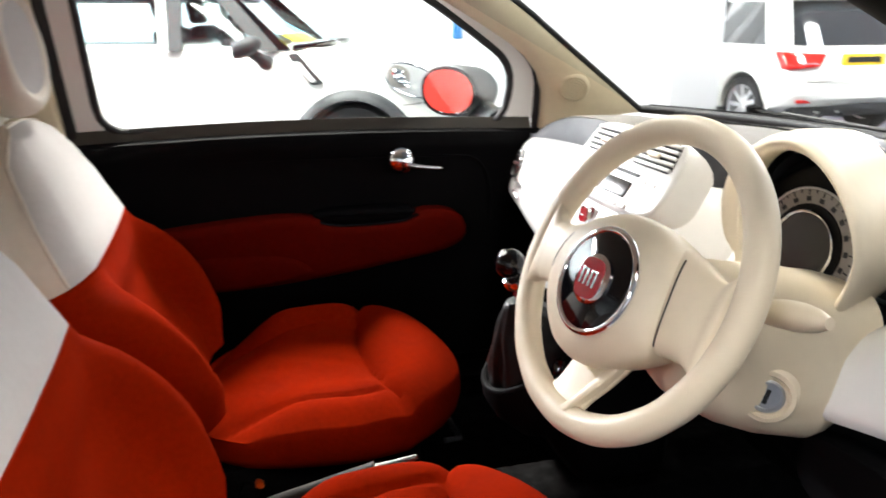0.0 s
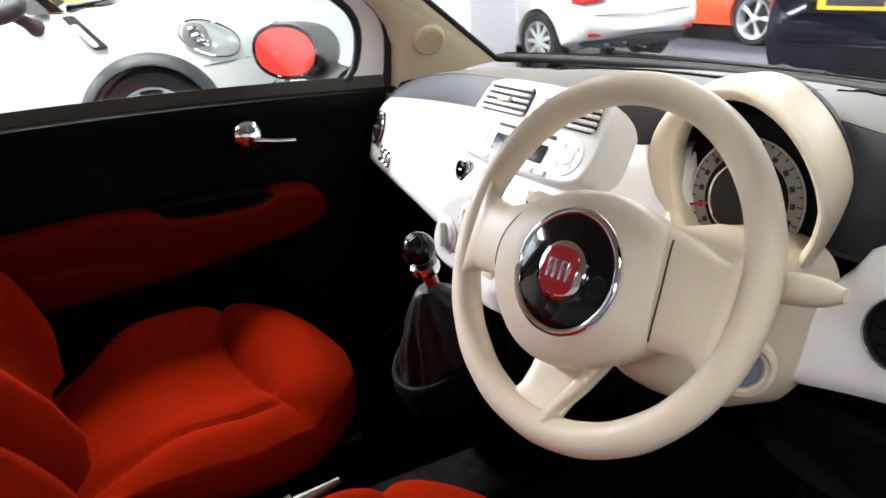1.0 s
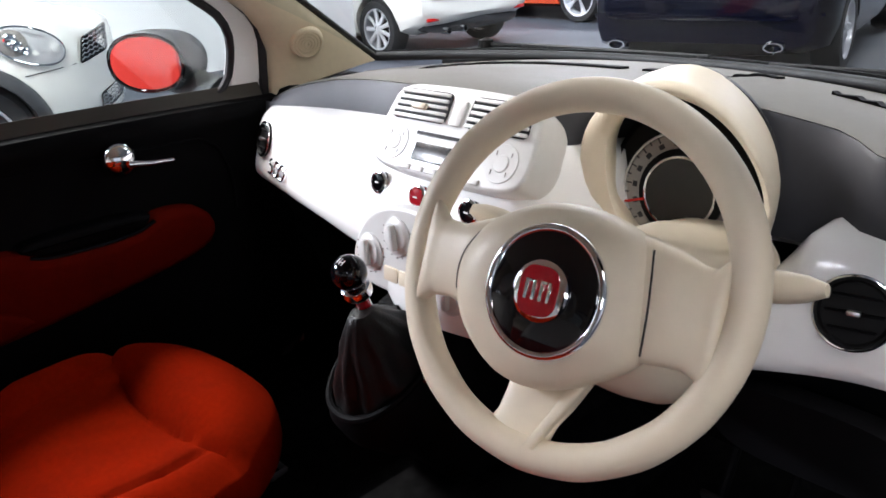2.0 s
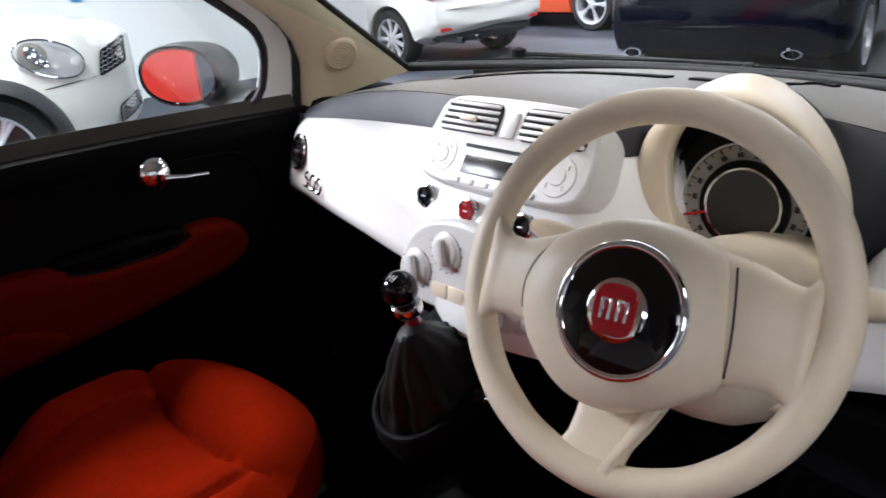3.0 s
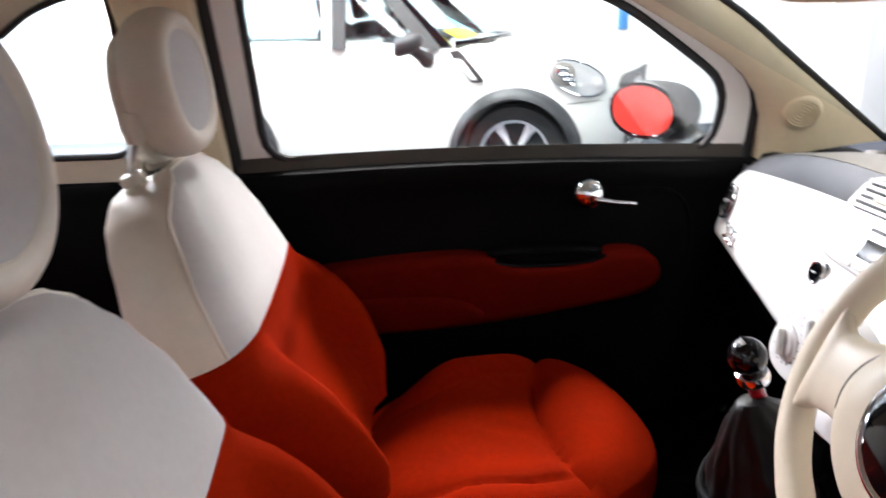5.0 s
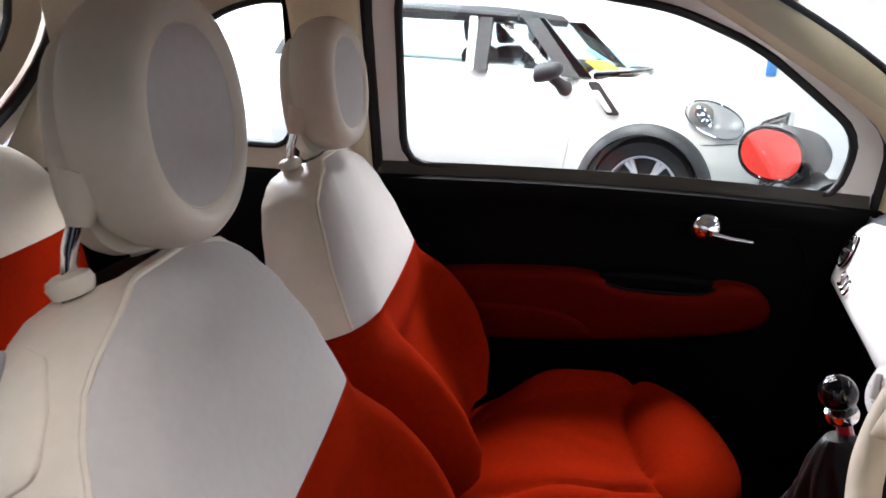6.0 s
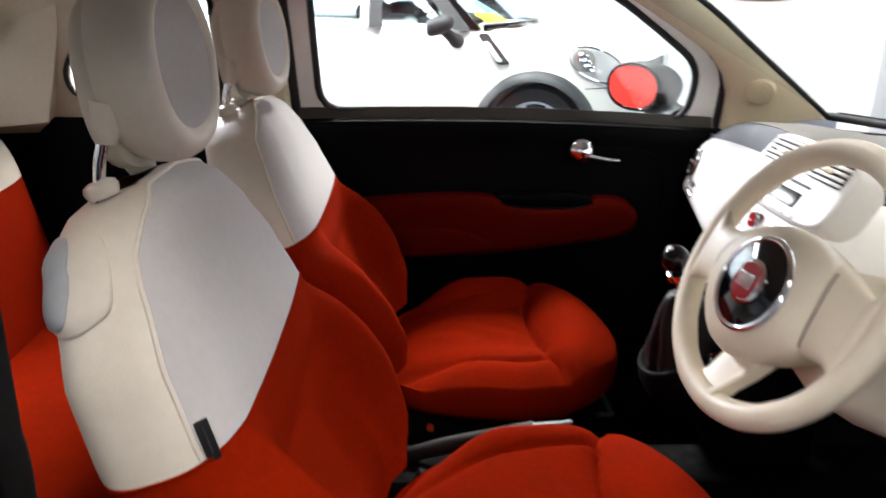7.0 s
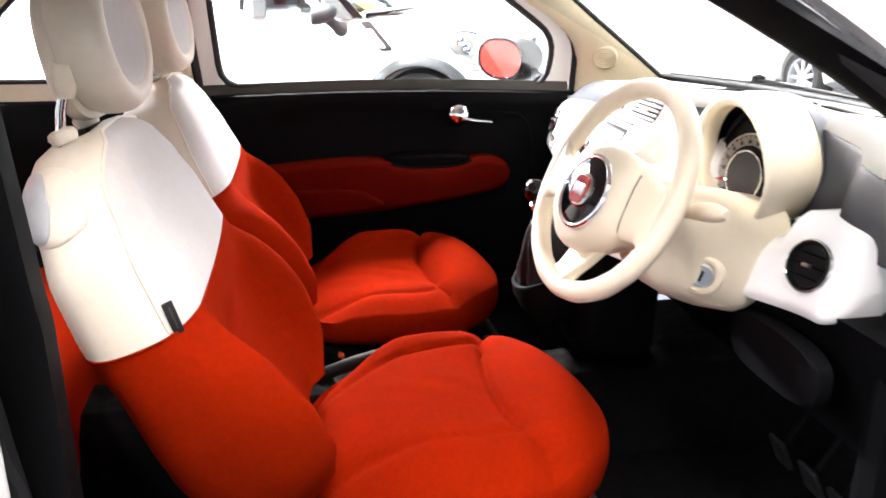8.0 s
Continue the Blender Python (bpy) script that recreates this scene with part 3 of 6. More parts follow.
for k, (sc, d) in enumerate([(1.0, 0.0), (1.07, -0.004), (1.10, -0.02), (1.09, -0.05), (1.0, -0.085), (0.75, -0.115), (0.35, -0.130), (0.1, -0.133)]):
    shell.append([mm @ Vector((p.x * sc, p.y * sc, d)) for p in ellipse(0.098, 0.061, 40, 2.2)])
part("housing", loft(shell), RUBBER, mir, "satin black housing", 60)
part("mirror_glass", loft([[mm @ Vector((p.x, p.y, 0.001)) for p in ellipse(0.094, 0.057, 40, 2.2)], [mm @ Vector((p.x, p.y, 0.003)) for p in ellipse(0.093, 0.056, 40, 2.2)]]), MIRROR, mir)
part("rim", tube([mm @ Vector((p.x, p.y, 0.003)) for p in ellipse(0.098, 0.061, 40, 2.2)], 0.004, 8, True), GLOSSBLACK, mir)
part("arm", tube([(0.270, 0.775, 0.955), (0.268, 0.83, 0.963), (0.262, 0.88, 0.975), (0.245, 0.92, 0.99)], [0.045, 0.036, 0.036, 0.040], 14, flat=0.6), RUBBER, mir, "black mirror foot", 60)

# rear-view mirror
rv = thing("rear_view_mirror", "beige-backed interior mirror on the windscreen", "mirror", (0.14, 0.05, 1.33))
mm = frame_of((0.13, 0.10, 1.295), (-0.93, -0.33, -0.12))
part("shell", loft([[mm @ Vector((p.x * a, p.y * a, d)) for p in ellipse(0.12, 0.034, 36, 3.0)] for a, d in ((1, 0), (1.02, -0.006), (0.95, -0.022), (0.7, -0.032))]), CREAMTRIM, rv)
part("mirror_glass", loft([[mm @ Vector((p.x, p.y, d)) for p in ellipse(0.114, 0.029, 36, 3.0)] for d in (0.0005, 0.0015)]), MIRROR, rv)
part("stalk", tube([(0.15, 0.08, 1.285), (0.17, 0.05, 1.31), (0.165, 0.02, 1.345)], 0.009), GREYSOFT, rv)


# ---- front seats ----
def lerp_table(table, v):
    for (a, p), (b, q) in zip(table, table[1:]):
        if v <= b:
            f = max(0.0, (v - a) / (b - a))
            f = f * f * (3 - 2 * f) * 0.5 + f * 0.5
            return [x + (y - x) * f for x, y in zip(p, q)]
    return list(table[-1][1])


# along the backrest: half width, thickness, forward bow
BACK = [(0.0, (0.2166, 0.2157, 0.0055)), (0.06, (0.2608, 0.2371, -0.0032)), (0.13, (0.284, 0.2199, -0.0171)), (0.20, (0.298, 0.2063, -0.0215)),
        (0.28, (0.3004, 0.2008, -0.0228)), (0.36, (0.2877, 0.1935, -0.0372)), (0.44, (0.2631, 0.1875, -0.0411)), (0.51, (0.2177, 0.1727, -0.0413)),
        (0.555, (0.1748, 0.1584, -0.0424)), (0.583, (0.131, 0.1351, -0.0428)), (0.597, (0.092, 0.1000, -0.0478)), (0.60, (0.060, 0.064, -0.0478))]


def back_point(yc, u, v):
    """A point of the backrest: u round the section (0 front middle), v metres up along the back."""
    hinge_x, hinge_z, recline = (-0.5107, 0.4971, radians(21.95)) if yc > 0 else (-0.5132, 0.5054, radians(20.86))
    w, t, bow = lerp_table(BACK, v)
    c, s = math.cos(u), math.sin(u)
    k = max(0.0, min(1.0, (v - 0.2) / 0.25))
    n = 0.5 * t * math.copysign(abs(c) ** (0.75 - 0.033 * k), c)
    y = w * math.copysign(abs(s) ** (0.72 - 0.106 * k), s)
    if c > 0:
        lower = max(0.0, min(1.0, (0.36 - v) / 0.12))
        q = min(1.0, abs(y) / (0.74 * w))
        n -= (0.050 * lower + 0.006) * (1 - q ** 5) * c ** 0.5
        n -= 0.005 * lower * math.exp(-((abs(y) - 0.60 * w) / 0.007) ** 2)
        swell = max(0.0, 1 - ((v - 0.165) / 0.165) ** 2) ** 1.3
        n += 0.060 * swell * max(0.0, 1 - ((abs(y) / w - 0.84) / 0.24) ** 2) ** 1.5
        # slack folds of the cloth
        n += 0.0022 * lower * (1 - q ** 4) * math.sin(v * 55 + 9 * y + 2.2 * math.sin(y * 17 + yc))
    along, out = Vector((-math.sin(recline), 0, math.cos(recline))), Vector((math.cos(recline), 0, math.sin(recline)))
    p = Vector((hinge_x, yc, hinge_z)) + along * v * 0.983 + out * (n + bow)
    p.y += y
    return p


def seat_patch(yc, u0, u1, nu, vs, lift=0.0):
    """A patch of the backrest's cover with its own thickness."""
    rows = []
    for k in range(nu + 1):
        u = u0 + (u1 - u0) * k / nu
        rows.append([back_point(yc, u, v(u) if callable(v) else v) for v in vs])
    bm = bmesh.new()
    grid = [[bm.verts.new(p) for p in r] for r in rows]
    for a, b in zip(grid, grid[1:]):
        for i in range(len(a) - 1):
            bm.faces.new((a[i], a[i + 1], b[i + 1], b[i]))
    return bm


def split_v(u):
    """Height, along the back, of the line between ivory and red."""
    return 0.354 + 0.002 * math.cos(u * 3)


def rows_between(lo, hi, n):
    return [(lambda u, f=i / n: lo(u) + (hi(u) - lo(u)) * f) for i in range(n + 1)]


def front_seat(yc, label):
    SEAM_U = 1.19
    seat = thing("front_seat", label, "car seat", (-0.25, yc, 0.28), group="front seats")
    top, bottom = (lambda u: 0.60), (lambda u: 0.0)
    up, low = rows_between(split_v, top, 16), rows_between(bottom, split_v, 16)
    crown = lambda u: 0.5965 - 0.052 * min(1.0, abs(u) / SEAM_U) ** 4
    part("upper_front_cover", seat_patch(yc, -SEAM_U, SEAM_U, 48, rows_between(split_v, crown, 16)), IVORYCLOTH, seat, "pale grey cloth front panel", 80)
    gusset = merge(seat_patch(yc, SEAM_U, 2 * math.pi - SEAM_U, 60, rows_between(split_v, lambda u: 0.5445, 10) + rows_between(lambda u: 0.5445, top, 6)[1:]), seat_patch(yc, -SEAM_U, SEAM_U, 48, rows_between(crown, top, 6)))
    part("upper_side_cover", gusset, IVORY, seat, "ivory leatherette side and back cover", 80)
    part("lower_front_cover", seat_patch(yc, -SEAM_U, SEAM_U, 36, low), RED, seat, "red cloth front panel", 80)
    part("lower_side_cover", seat_patch(yc, SEAM_U, 2 * math.pi - SEAM_U, 60, low), RED, seat, "red cloth side cover", 80)
    edge = [(-SEAM_U, 0.356 + 0.1885 * i / 20) for i in range(20)] + [(-SEAM_U + 2 * SEAM_U * i / 60, crown(-SEAM_U + 2 * SEAM_U * i / 60)) for i in range(61)] + [(SEAM_U, 0.5445 - 0.1885 * i / 20) for i in range(1, 21)]
    part("piping", tube([back_point(yc, u, v) for u, v in edge], 0.0030, 6), IVORY, seat)
    part("welt", tube([back_point(yc, 2 * math.pi * i / 90, split_v(2 * math.pi * i / 90)) for i in range(90)], 0.0022, 6, True), RED, seat)
    if yc < 0:
      tag = frame_of(back_point(yc, -1.08, 0.372) + Vector((0.003, -0.004, 0)), (0.50, -0.86, 0.15))
      lb = part("tag", place(box(0, 0, 0, 0.014, 0.044, 0.003, 0.001), tag @ pose(0, 0, 0, 0, 0, 14)), INK, seat, "small black woven side tag")
      part("lettering_bar", place(box(0, 0, 0.0018, 0.002, 0.030, 0.001), tag @ pose(0, 0, 0, 0, 0, 14)), DARKSTEEL, lb)

    # cushion
    def cushion(a, r):
        c, s = math.cos(a), math.sin(a)
        lx, e = (0.245, 2.15) if c > 0 else (0.29, 2.6)
        x = lx * math.copysign(abs(c) ** (2 / e), c) * r
        y = 0.268 * (1 - 0.16 * max(0.0, -c) ** 2) * math.copysign(abs(s) ** (2 / e), s) * r
        h = 0.055 * (1 - r ** 5)
        h += (0.028 if y > 0 or yc < 0 else 0.020) * math.exp(-((abs(y) - 0.200) / 0.060) ** 2) * math.exp(-((x + 0.02) / 0.14) ** 4)
        h -= 0.055 * max(0.0, (-x - 0.08) / 0.21) ** 1.3
        h += 0.024 * math.exp(-((x - 0.155) / 0.075) ** 2) * (1 - 0.3 * (y / 0.26) ** 2)
        xs = 0.050 + 0.035 * (y / 0.22) ** 2
        across = max(0.0, 1 - (abs(y) / 0.275) ** 16)
        along = 1 / (1 + math.exp(max(-60, min(60, (x - xs) / 0.006))))
        dl = abs(y) - (0.165 if y > 0 or yc < 0 else 0.190) + 0.14 * max(0, -x)
        h -= max(across * 0.011 * math.exp(-((x - xs) / 0.006) ** 2), along * 0.009 * math.exp(-(dl / 0.006) ** 2))
        h -= max(across * 0.013 * math.exp(-((x - xs) / 0.028) ** 2), along * 0.009 * math.exp(-(dl / 0.026) ** 2))
        h += 0.0006 * along * math.sin(x * 60 + 5 * math.sin(y * 21 + yc))
        # the passenger's cushion has sunk behind its cross seam, all but the outer bolster
        if yc > 0:
            h -= 0.027 / (1 + math.exp((y - 0.170) / 0.018)) / (1 + math.exp((x - xs - 0.010) / 0.022)) * (1 - r ** 6)
        return x, y, h
    bm = bmesh.new()
    na, rad = 96, [i / 44 for i in range(1, 45)]
    cx, cz = (-0.203, 0.520) if yc > 0 else (-0.190, 0.520)
    mid = bm.verts.new((cx, yc, cz + cushion(0, 0)[2]))
    loops = []
    for r in rad:
        loops.append([bm.verts.new((cx + x, yc + y, cz + h)) for x, y, h in (cushion(2 * math.pi * k / na, r) for k in range(na))])
    for sc, dz in ((1.014, -0.014), (1.016, -0.034), (0.998, -0.056), (0.96, -0.072), (0.86, -0.080)):
        loops.append([bm.verts.new((cx + x * sc, yc + y * sc, cz + h * 0.4 + dz)) for x, y, h in (cushion(2 * math.pi * k / na, 1.0) for k in range(na))])
    for k in range(na):
        bm.faces.new((mid, loops[0][k], loops[0][(k + 1) % na]))
    for a, b in zip(loops, loops[1:]):
        for k in range(na):
            bm.faces.new((a[k], b[k], b[(k + 1) % na], a[(k + 1) % na]))
    bm.faces.new(loops[-1])
    part("cushion", bm, RED, seat, "red cloth seat cushion", 70)
    part("seat_base", box(-0.27, yc, 0.370, 0.40, 0.38, 0.12, 0.02), BLACK, seat)
    for s in (1, -1):
        part("runner", box(-0.26, yc + s * 0.17, 0.285, 0.46, 0.03, 0.03, 0.006), BLACK, seat, "black seat runner")
    part("adjuster_bar", tube([(0.0, yc - 0.10, 0.375), (0.035, yc - 0.09, 0.370), (0.035, yc + 0.09, 0.370), (0.0, yc + 0.10, 0.375)], 0.006, 8), SATIN, seat, "thin steel adjuster bar")
    # head restraint: a thick disc with a dished face on two bars
    hx, hz = (-0.738, 1.160) if yc > 0 else (-0.726, 1.178)
    tilt = pose(hx, yc, hz, 0, -8, -12)
    ring_at = lambda sc, d: [tilt @ Vector((d, p.x * sc, p.y * sc)) for p in ellipse(0.088, 0.112, 56, 2.1)]
    hr = part("head_restraint", loft([ring_at(sc, d) for sc, d in ((0.30, -0.046), (0.60, -0.045), (0.80, -0.040), (0.92, -0.029), (0.985, -0.011), (1.0, 0.006), (0.985, 0.022), (0.94, 0.034), (0.88, 0.041), (0.81, 0.044), (0.74, 0.043), (0.685, 0.039))], cap=False), IVORY, seat, "round ivory head restraint", 80)
    part("dished_face", loft([ring_at(sc, d) for sc, d in ((0.685, 0.039), (0.655, 0.036), (0.62, 0.031), (0.57, 0.0265), (0.45, 0.023), (0.3, 0.021), (0.15, 0.020), (0.03, 0.020))]), IVORYCLOTH, hr, "pale cloth dished face", 80)
    part("piping", tube(ring_at(0.690, 0.0385), 0.0014, 6, True), IVORY, hr)
    back = [[tilt @ Vector((-0.040 + d, p.x * sc, p.y * sc - 0.016)) for p in ellipse(0.078, 0.098, 36, 2.6)] for sc, d in ((1.0, 0.012), (1.02, 0.0), (1.0, -0.009), (0.93, -0.014), (0.7, -0.016))]
    part("rear_shell", loft(back), IVORY, hr, "", 70)
    zr = 0.018 if yc < 0 else 0.0
    for s in (1, -1):
        part("post_sleeve", tube([(hx - 0.032, yc + s * 0.062, 1.125 + zr), (hx - 0.036, yc + s * 0.064, 1.098 + zr), (hx - 0.037, yc + s * 0.065, 1.080 + zr)], [0.020, 0.016, 0.011], 12), IVORY, hr, "ivory sleeve of the post")
        part("post", tube([(hx - 0.036, yc + s * 0.064, 1.10 + zr), (hx - 0.046, yc + s * 0.067, 1.06 + zr), (hx - 0.050, yc + s * 0.068, 1.02 + zr), (hx - 0.046, yc + s * 0.068, 0.98 + zr)], 0.0068, 12), CHROME, hr, "chrome post")
        part("guide", lathe([(0.0, -0.012), (0.017, -0.010), (0.020, 0.0), (0.018, 0.006), (0.012, 0.009), (0.0, 0.009)], m=pose(hx - 0.047, yc + s * 0.068, 1.030 + zr, 0, -20, 0)), IVORY, hr, "ivory plastic guide collar")
    # folding handle on the outer shoulder
    out = -1 if yc < 0 else 1

    def shoulder_pad(uc, vc, du, dv, prof, power):
        loops = []
        for sc, lift in prof:
            loop = []
            for p in ellipse(1.0, 1.0, 40, power):
                u, v = out * (uc + du * p.x * sc), vc + dv * p.y * sc
                n = (back_point(yc, u + 0.02, v) - back_point(yc, u - 0.02, v)).cross(back_point(yc, u, v + 0.004) - back_point(yc, u, v - 0.004)).normalized()
                n = n if n.y * out > 0 else -n
                loop.append(back_point(yc, u, v) + n * lift)
            loops.append(loop)
        return loft(loops)
    lev = part("fold_handle_surround", shoulder_pad(1.92, 0.540, 0.46, 0.042, ((1.0, -0.004), (0.985, 0.0025), (0.95, 0.0035), (0.7, 0.0035), (0.4, 0.0035), (0.1, 0.0035)), 3.0), IVORY, seat, "", 60)
    part("fold_handle", shoulder_pad(2.10, 0.542, 0.30, 0.038, ((1.0, 0.0), (0.99, 0.005), (0.9, 0.008), (0.7, 0.010), (0.4, 0.011), (0.1, 0.0115)), 2.6), GREYPAD, lev, "pale grey fold handle", 60)
    # buckle on the inner side
    b = 1 if yc < 0 else -1
    bw, bz = (0.167, 0.385) if yc > 0 else (-0.077, 0.440)
    bk = part("buckle_stalk", tube([(-0.44, bw - 0.01 * b, bz - 0.11), (-0.425, bw, bz - 0.05), (-0.408, bw, bz)], [0.011, 0.011, 0.014], 8), BLACK, seat)
    part("buckle", place(box(0, 0, 0.018, 0.035, 0.022, 0.052, 0.006), pose(-0.408, bw, bz - 0.008, 0, 25, 0)), BLACK, bk)
    part("release_button", place(box(0.012, 0, 0.046, 0.014, 0.019, 0.010, 0.003), pose(-0.408, bw, bz - 0.008, 0, 25, 0)), ORANGE, bk, "orange release button")
    return seat


front_seat(0.386, "red cloth front passenger seat with ivory shoulders and round head restraint")
front_seat(-0.3196, "red cloth driver's seat with ivory shoulders and round head restraint")

# rear bench
rear = thing("rear_bench", "red cloth rear bench with ivory shoulder panels", "car seat", (-1.15, 0, 0.28))
part("cushion", box(-1.12, 0, 0.42, 0.44, 1.20, 0.24, 0.06, 5), RED, rear)
for s in (1, -1):
    low, high = [], []
    for i in range(9):
        v = i / 8
        w = 0.30 - 0.02 * v
        loop = lambda f, ww, t: [Vector((-1.275 - 0.12 * f + t * p.x, s * 0.30 + ww * p.y, 0.475 + 0.54 * f)) for p in ellipse(0.5, 1.0, 36, 3.0)]
        low.append(loop(v * 0.67, w, 0.15))
    for i in range(10):
        v = i / 9
        high.append(loop(0.67 + 0.33 * v, 0.28 * math.sqrt(max(0.02, 1 - (v * 0.93) ** 2.2)), 0.15 - 0.06 * v * v))
    part("lower_cover", loft(low), RED, rear, "red cloth backrest")
    part("upper_cover", loft(high), IVORY, rear, "ivory leatherette shoulder panel")

# ---- dashboard ----
dash = thing("dashboard", "gloss white retro dashboard with charcoal upper roll", "dashboard", (0.35, 0, 0.6))


def fascia_x(y, z):
    """The fascia's face: bowed in plan, leaning away above the middle."""
    q = min(1.0, abs(y) / 0.56)
    bow = 0.25 * (math.sqrt(y * y + 0.01) - 0.1) if y > 0 else 0.178 * q ** 3 * (4 - 3 * q)
    f, g, h = (min(1.0, max(0.0, w)) for w in ((-y - 0.150) / 0.065, (y + 0.47) / 0.05, (z - 0.83) / 0.07))
    to_hood = 0.070 * f * f * (3 - 2 * f) * g * g * (3 - 2 * g) * h * h * (3 - 2 * h)
    return 0.136 + bow + 0.32 * (z - 0.86) + 0.45 * max(0.0, z - 0.90) * (1 - 0.55 * q) + to_hood


def fascia_normal(y, z):
    """Outward normal of the fascia's face."""
    return Vector((-1.0, (fascia_x(y + 0.004, z) - fascia_x(y - 0.004, z)) / 0.008, (fascia_x(y, z + 0.004) - fascia_x(y, z - 0.004)) / 0.008)).normalized()


def fascia_top(y):
    a = abs(y)
    if y < -0.15:
        into, out_of = min(1.0, max(0.0, (a - 0.215) / 0.03)), min(1.0, max(0.0, (0.470 - a) / 0.075))
        return 0.986 - 0.062 * (min(0.26, a - 0.15) / 0.26) ** 1.5 - 0.12 * max(0.0, a - 0.41) - 0.092 * into * into * (3 - 2 * into) * out_of * out_of * (3 - 2 * out_of)
    return 0.991 - 0.052 * (a / 0.62) ** 1.6


def fascia_bottom(y):
    if y > 0:
        f = min(1.0, y / 0.14)
        return 0.742 + 0.062 * f * f * (3 - 2 * f) - 0.007 * max(0.0, (y - 0.3) / 0.35)
    return 0.742 + 0.045 * min(0.6, -y)


rows = []
for i in range(121):
    y = -0.597 + 1.297 * i / 120
    lo, hi = fascia_bottom(y), fascia_top(y)
    e = max(0.0, (y - 0.650) / 0.052, (-y - 0.567) / 0.030)
    sh = 0.5 * (hi - lo) * (1 - math.sqrt(max(0.0, 1 - e * e)) if e < 1 else 1) * 0.8
    lo, hi = lo + sh, hi - sh
    front = []
    for k in range(15):
        f = k / 14
        z = lo + (hi - lo) * f
        edge = 0.014 * (abs(2 * f - 1) ** 8) + (0.024 if y > 0 else 0.05) * e * e
        front.append(Vector((fascia_x(y, z) + edge, y, z)))
    back = [Vector((p.x + 0.06, p.y, p.z)) for p in (front[-1], front[0])]
    rows.append(front + back)
part("fascia", loft(rows), FASCIA, dash, "gloss white painted fascia", 50)

# charcoal upper roll and the taupe top behind it
rows, tops = [], []
for i in range(49):
    y = -0.70 + 1.40 * i / 48
    a = abs(y)
    z0 = max(0.93, fascia_top(y)) - 0.012
    x0 = fascia_x(y, z0) + 0.022
    into, out_of = min(1.0, max(0.0, (-y - 0.17) / 0.06)), min(1.0, max(0.0, (y + 0.52) / 0.08))
    behind = into * into * (3 - 2 * into) * out_of * out_of * (3 - 2 * out_of)
    x0 += (0.40 - x0) * behind
    top = 1.040 - 0.085 * (a / 0.66) ** 2.4
    back = 0.79 - 0.19 * (a / 0.70) ** 2.2
    prof = [(x0, z0 - 0.05), (x0, z0), (x0 + 0.004, z0 + 0.02), (x0 + 0.016, top - 0.010), (x0 + 0.021, top - 0.003), (x0 + 0.030, top), (x0 + 0.12, top - 0.002), (x0 + 0.26, top - 0.022)]
    prof = [(min(px, back - 0.02), pz) for px, pz in prof] + [(back, 0.992 - 0.035 * (a / 0.7) ** 2), (back, z0 - 0.06)]
    roll = prof[:5] + [(prof[4][0], z0 - 0.05)]
    rows.append([Vector((px, y, pz)) for px, pz in roll])
    tops.append([Vector((px, y, pz + 0.001)) for px, pz in prof[4:]])
part("upper_roll", loft(rows), GREYSOFT, dash, "charcoal soft upper roll", 60)
part("dash_top", loft(tops), DASHTOP, dash, "taupe grained dash top", 60)


def on_dash_top(x, y):
    """Height of the dash top at a place in plan."""
    line = min(tops, key=lambda r: abs(r[0].y - y))[:-1]
    for p, q in zip(line, line[1:]):
        if p.x <= x <= q.x:
            return p.z + (q.z - p.z) * (x - p.x) / max(q.x - p.x, 1e-6)
    return line[-1].z


for y0, y1, xa, xb in ((0.52, 0.02, 0.640, 0.665), (-0.02, -0.26, 0.645, 0.668), (-0.36, -0.52, 0.60, 0.62)):
    strip = []
    for i in range(25):
        y = y0 + (y1 - y0) * i / 24
        back = 0.05 * (abs(y) / 0.6) ** 2
        pts = [Vector((x - back, y, on_dash_top(x - back, y))) for x in (xa, xb)]
        strip.append([pts[0] + Vector((0, 0, 0.0035)), pts[1] + Vector((0, 0, 0.0035)), pts[1] - Vector((0, 0, 0.004)), pts[0] - Vector((0, 0, 0.004))])
    part("demister_grille", loft(strip), BLACK, dash, "black demister slot")

# lower dash
rows = []
for i in range(31):
    y = -0.69 + 1.38 * i / 30
    zb = fascia_bottom(y) + 0.015
    rows.append([Vector((fascia_x(y, zb) + 0.025, y, zb)), Vector((0.30 + 0.1 * abs(y), y, 0.66)), Vector((0.40, y, 0.54)), Vector((0.62, y, 0.48)), Vector((0.62, y, zb))])
part("lower_panel", loft(rows), BLACK, dash, "black lower dash and glovebox underside", 50)
part("kick_panel", box(0.52, -0.66, 0.56, 0.36, 0.06, 0.5, 0.03), BLACK, dash)
part("fuse_cover", loft([[Vector((0.27 + d, -0.50 + p.x * a, 0.685 + p.y * a)) for p in ellipse(0.12, 0.05, 30, 3.2)] for a, d in ((1.0, 0.03), (1.0, 0.006), (0.94, 0.0), (0.5, -0.002))]), BLACK, dash)

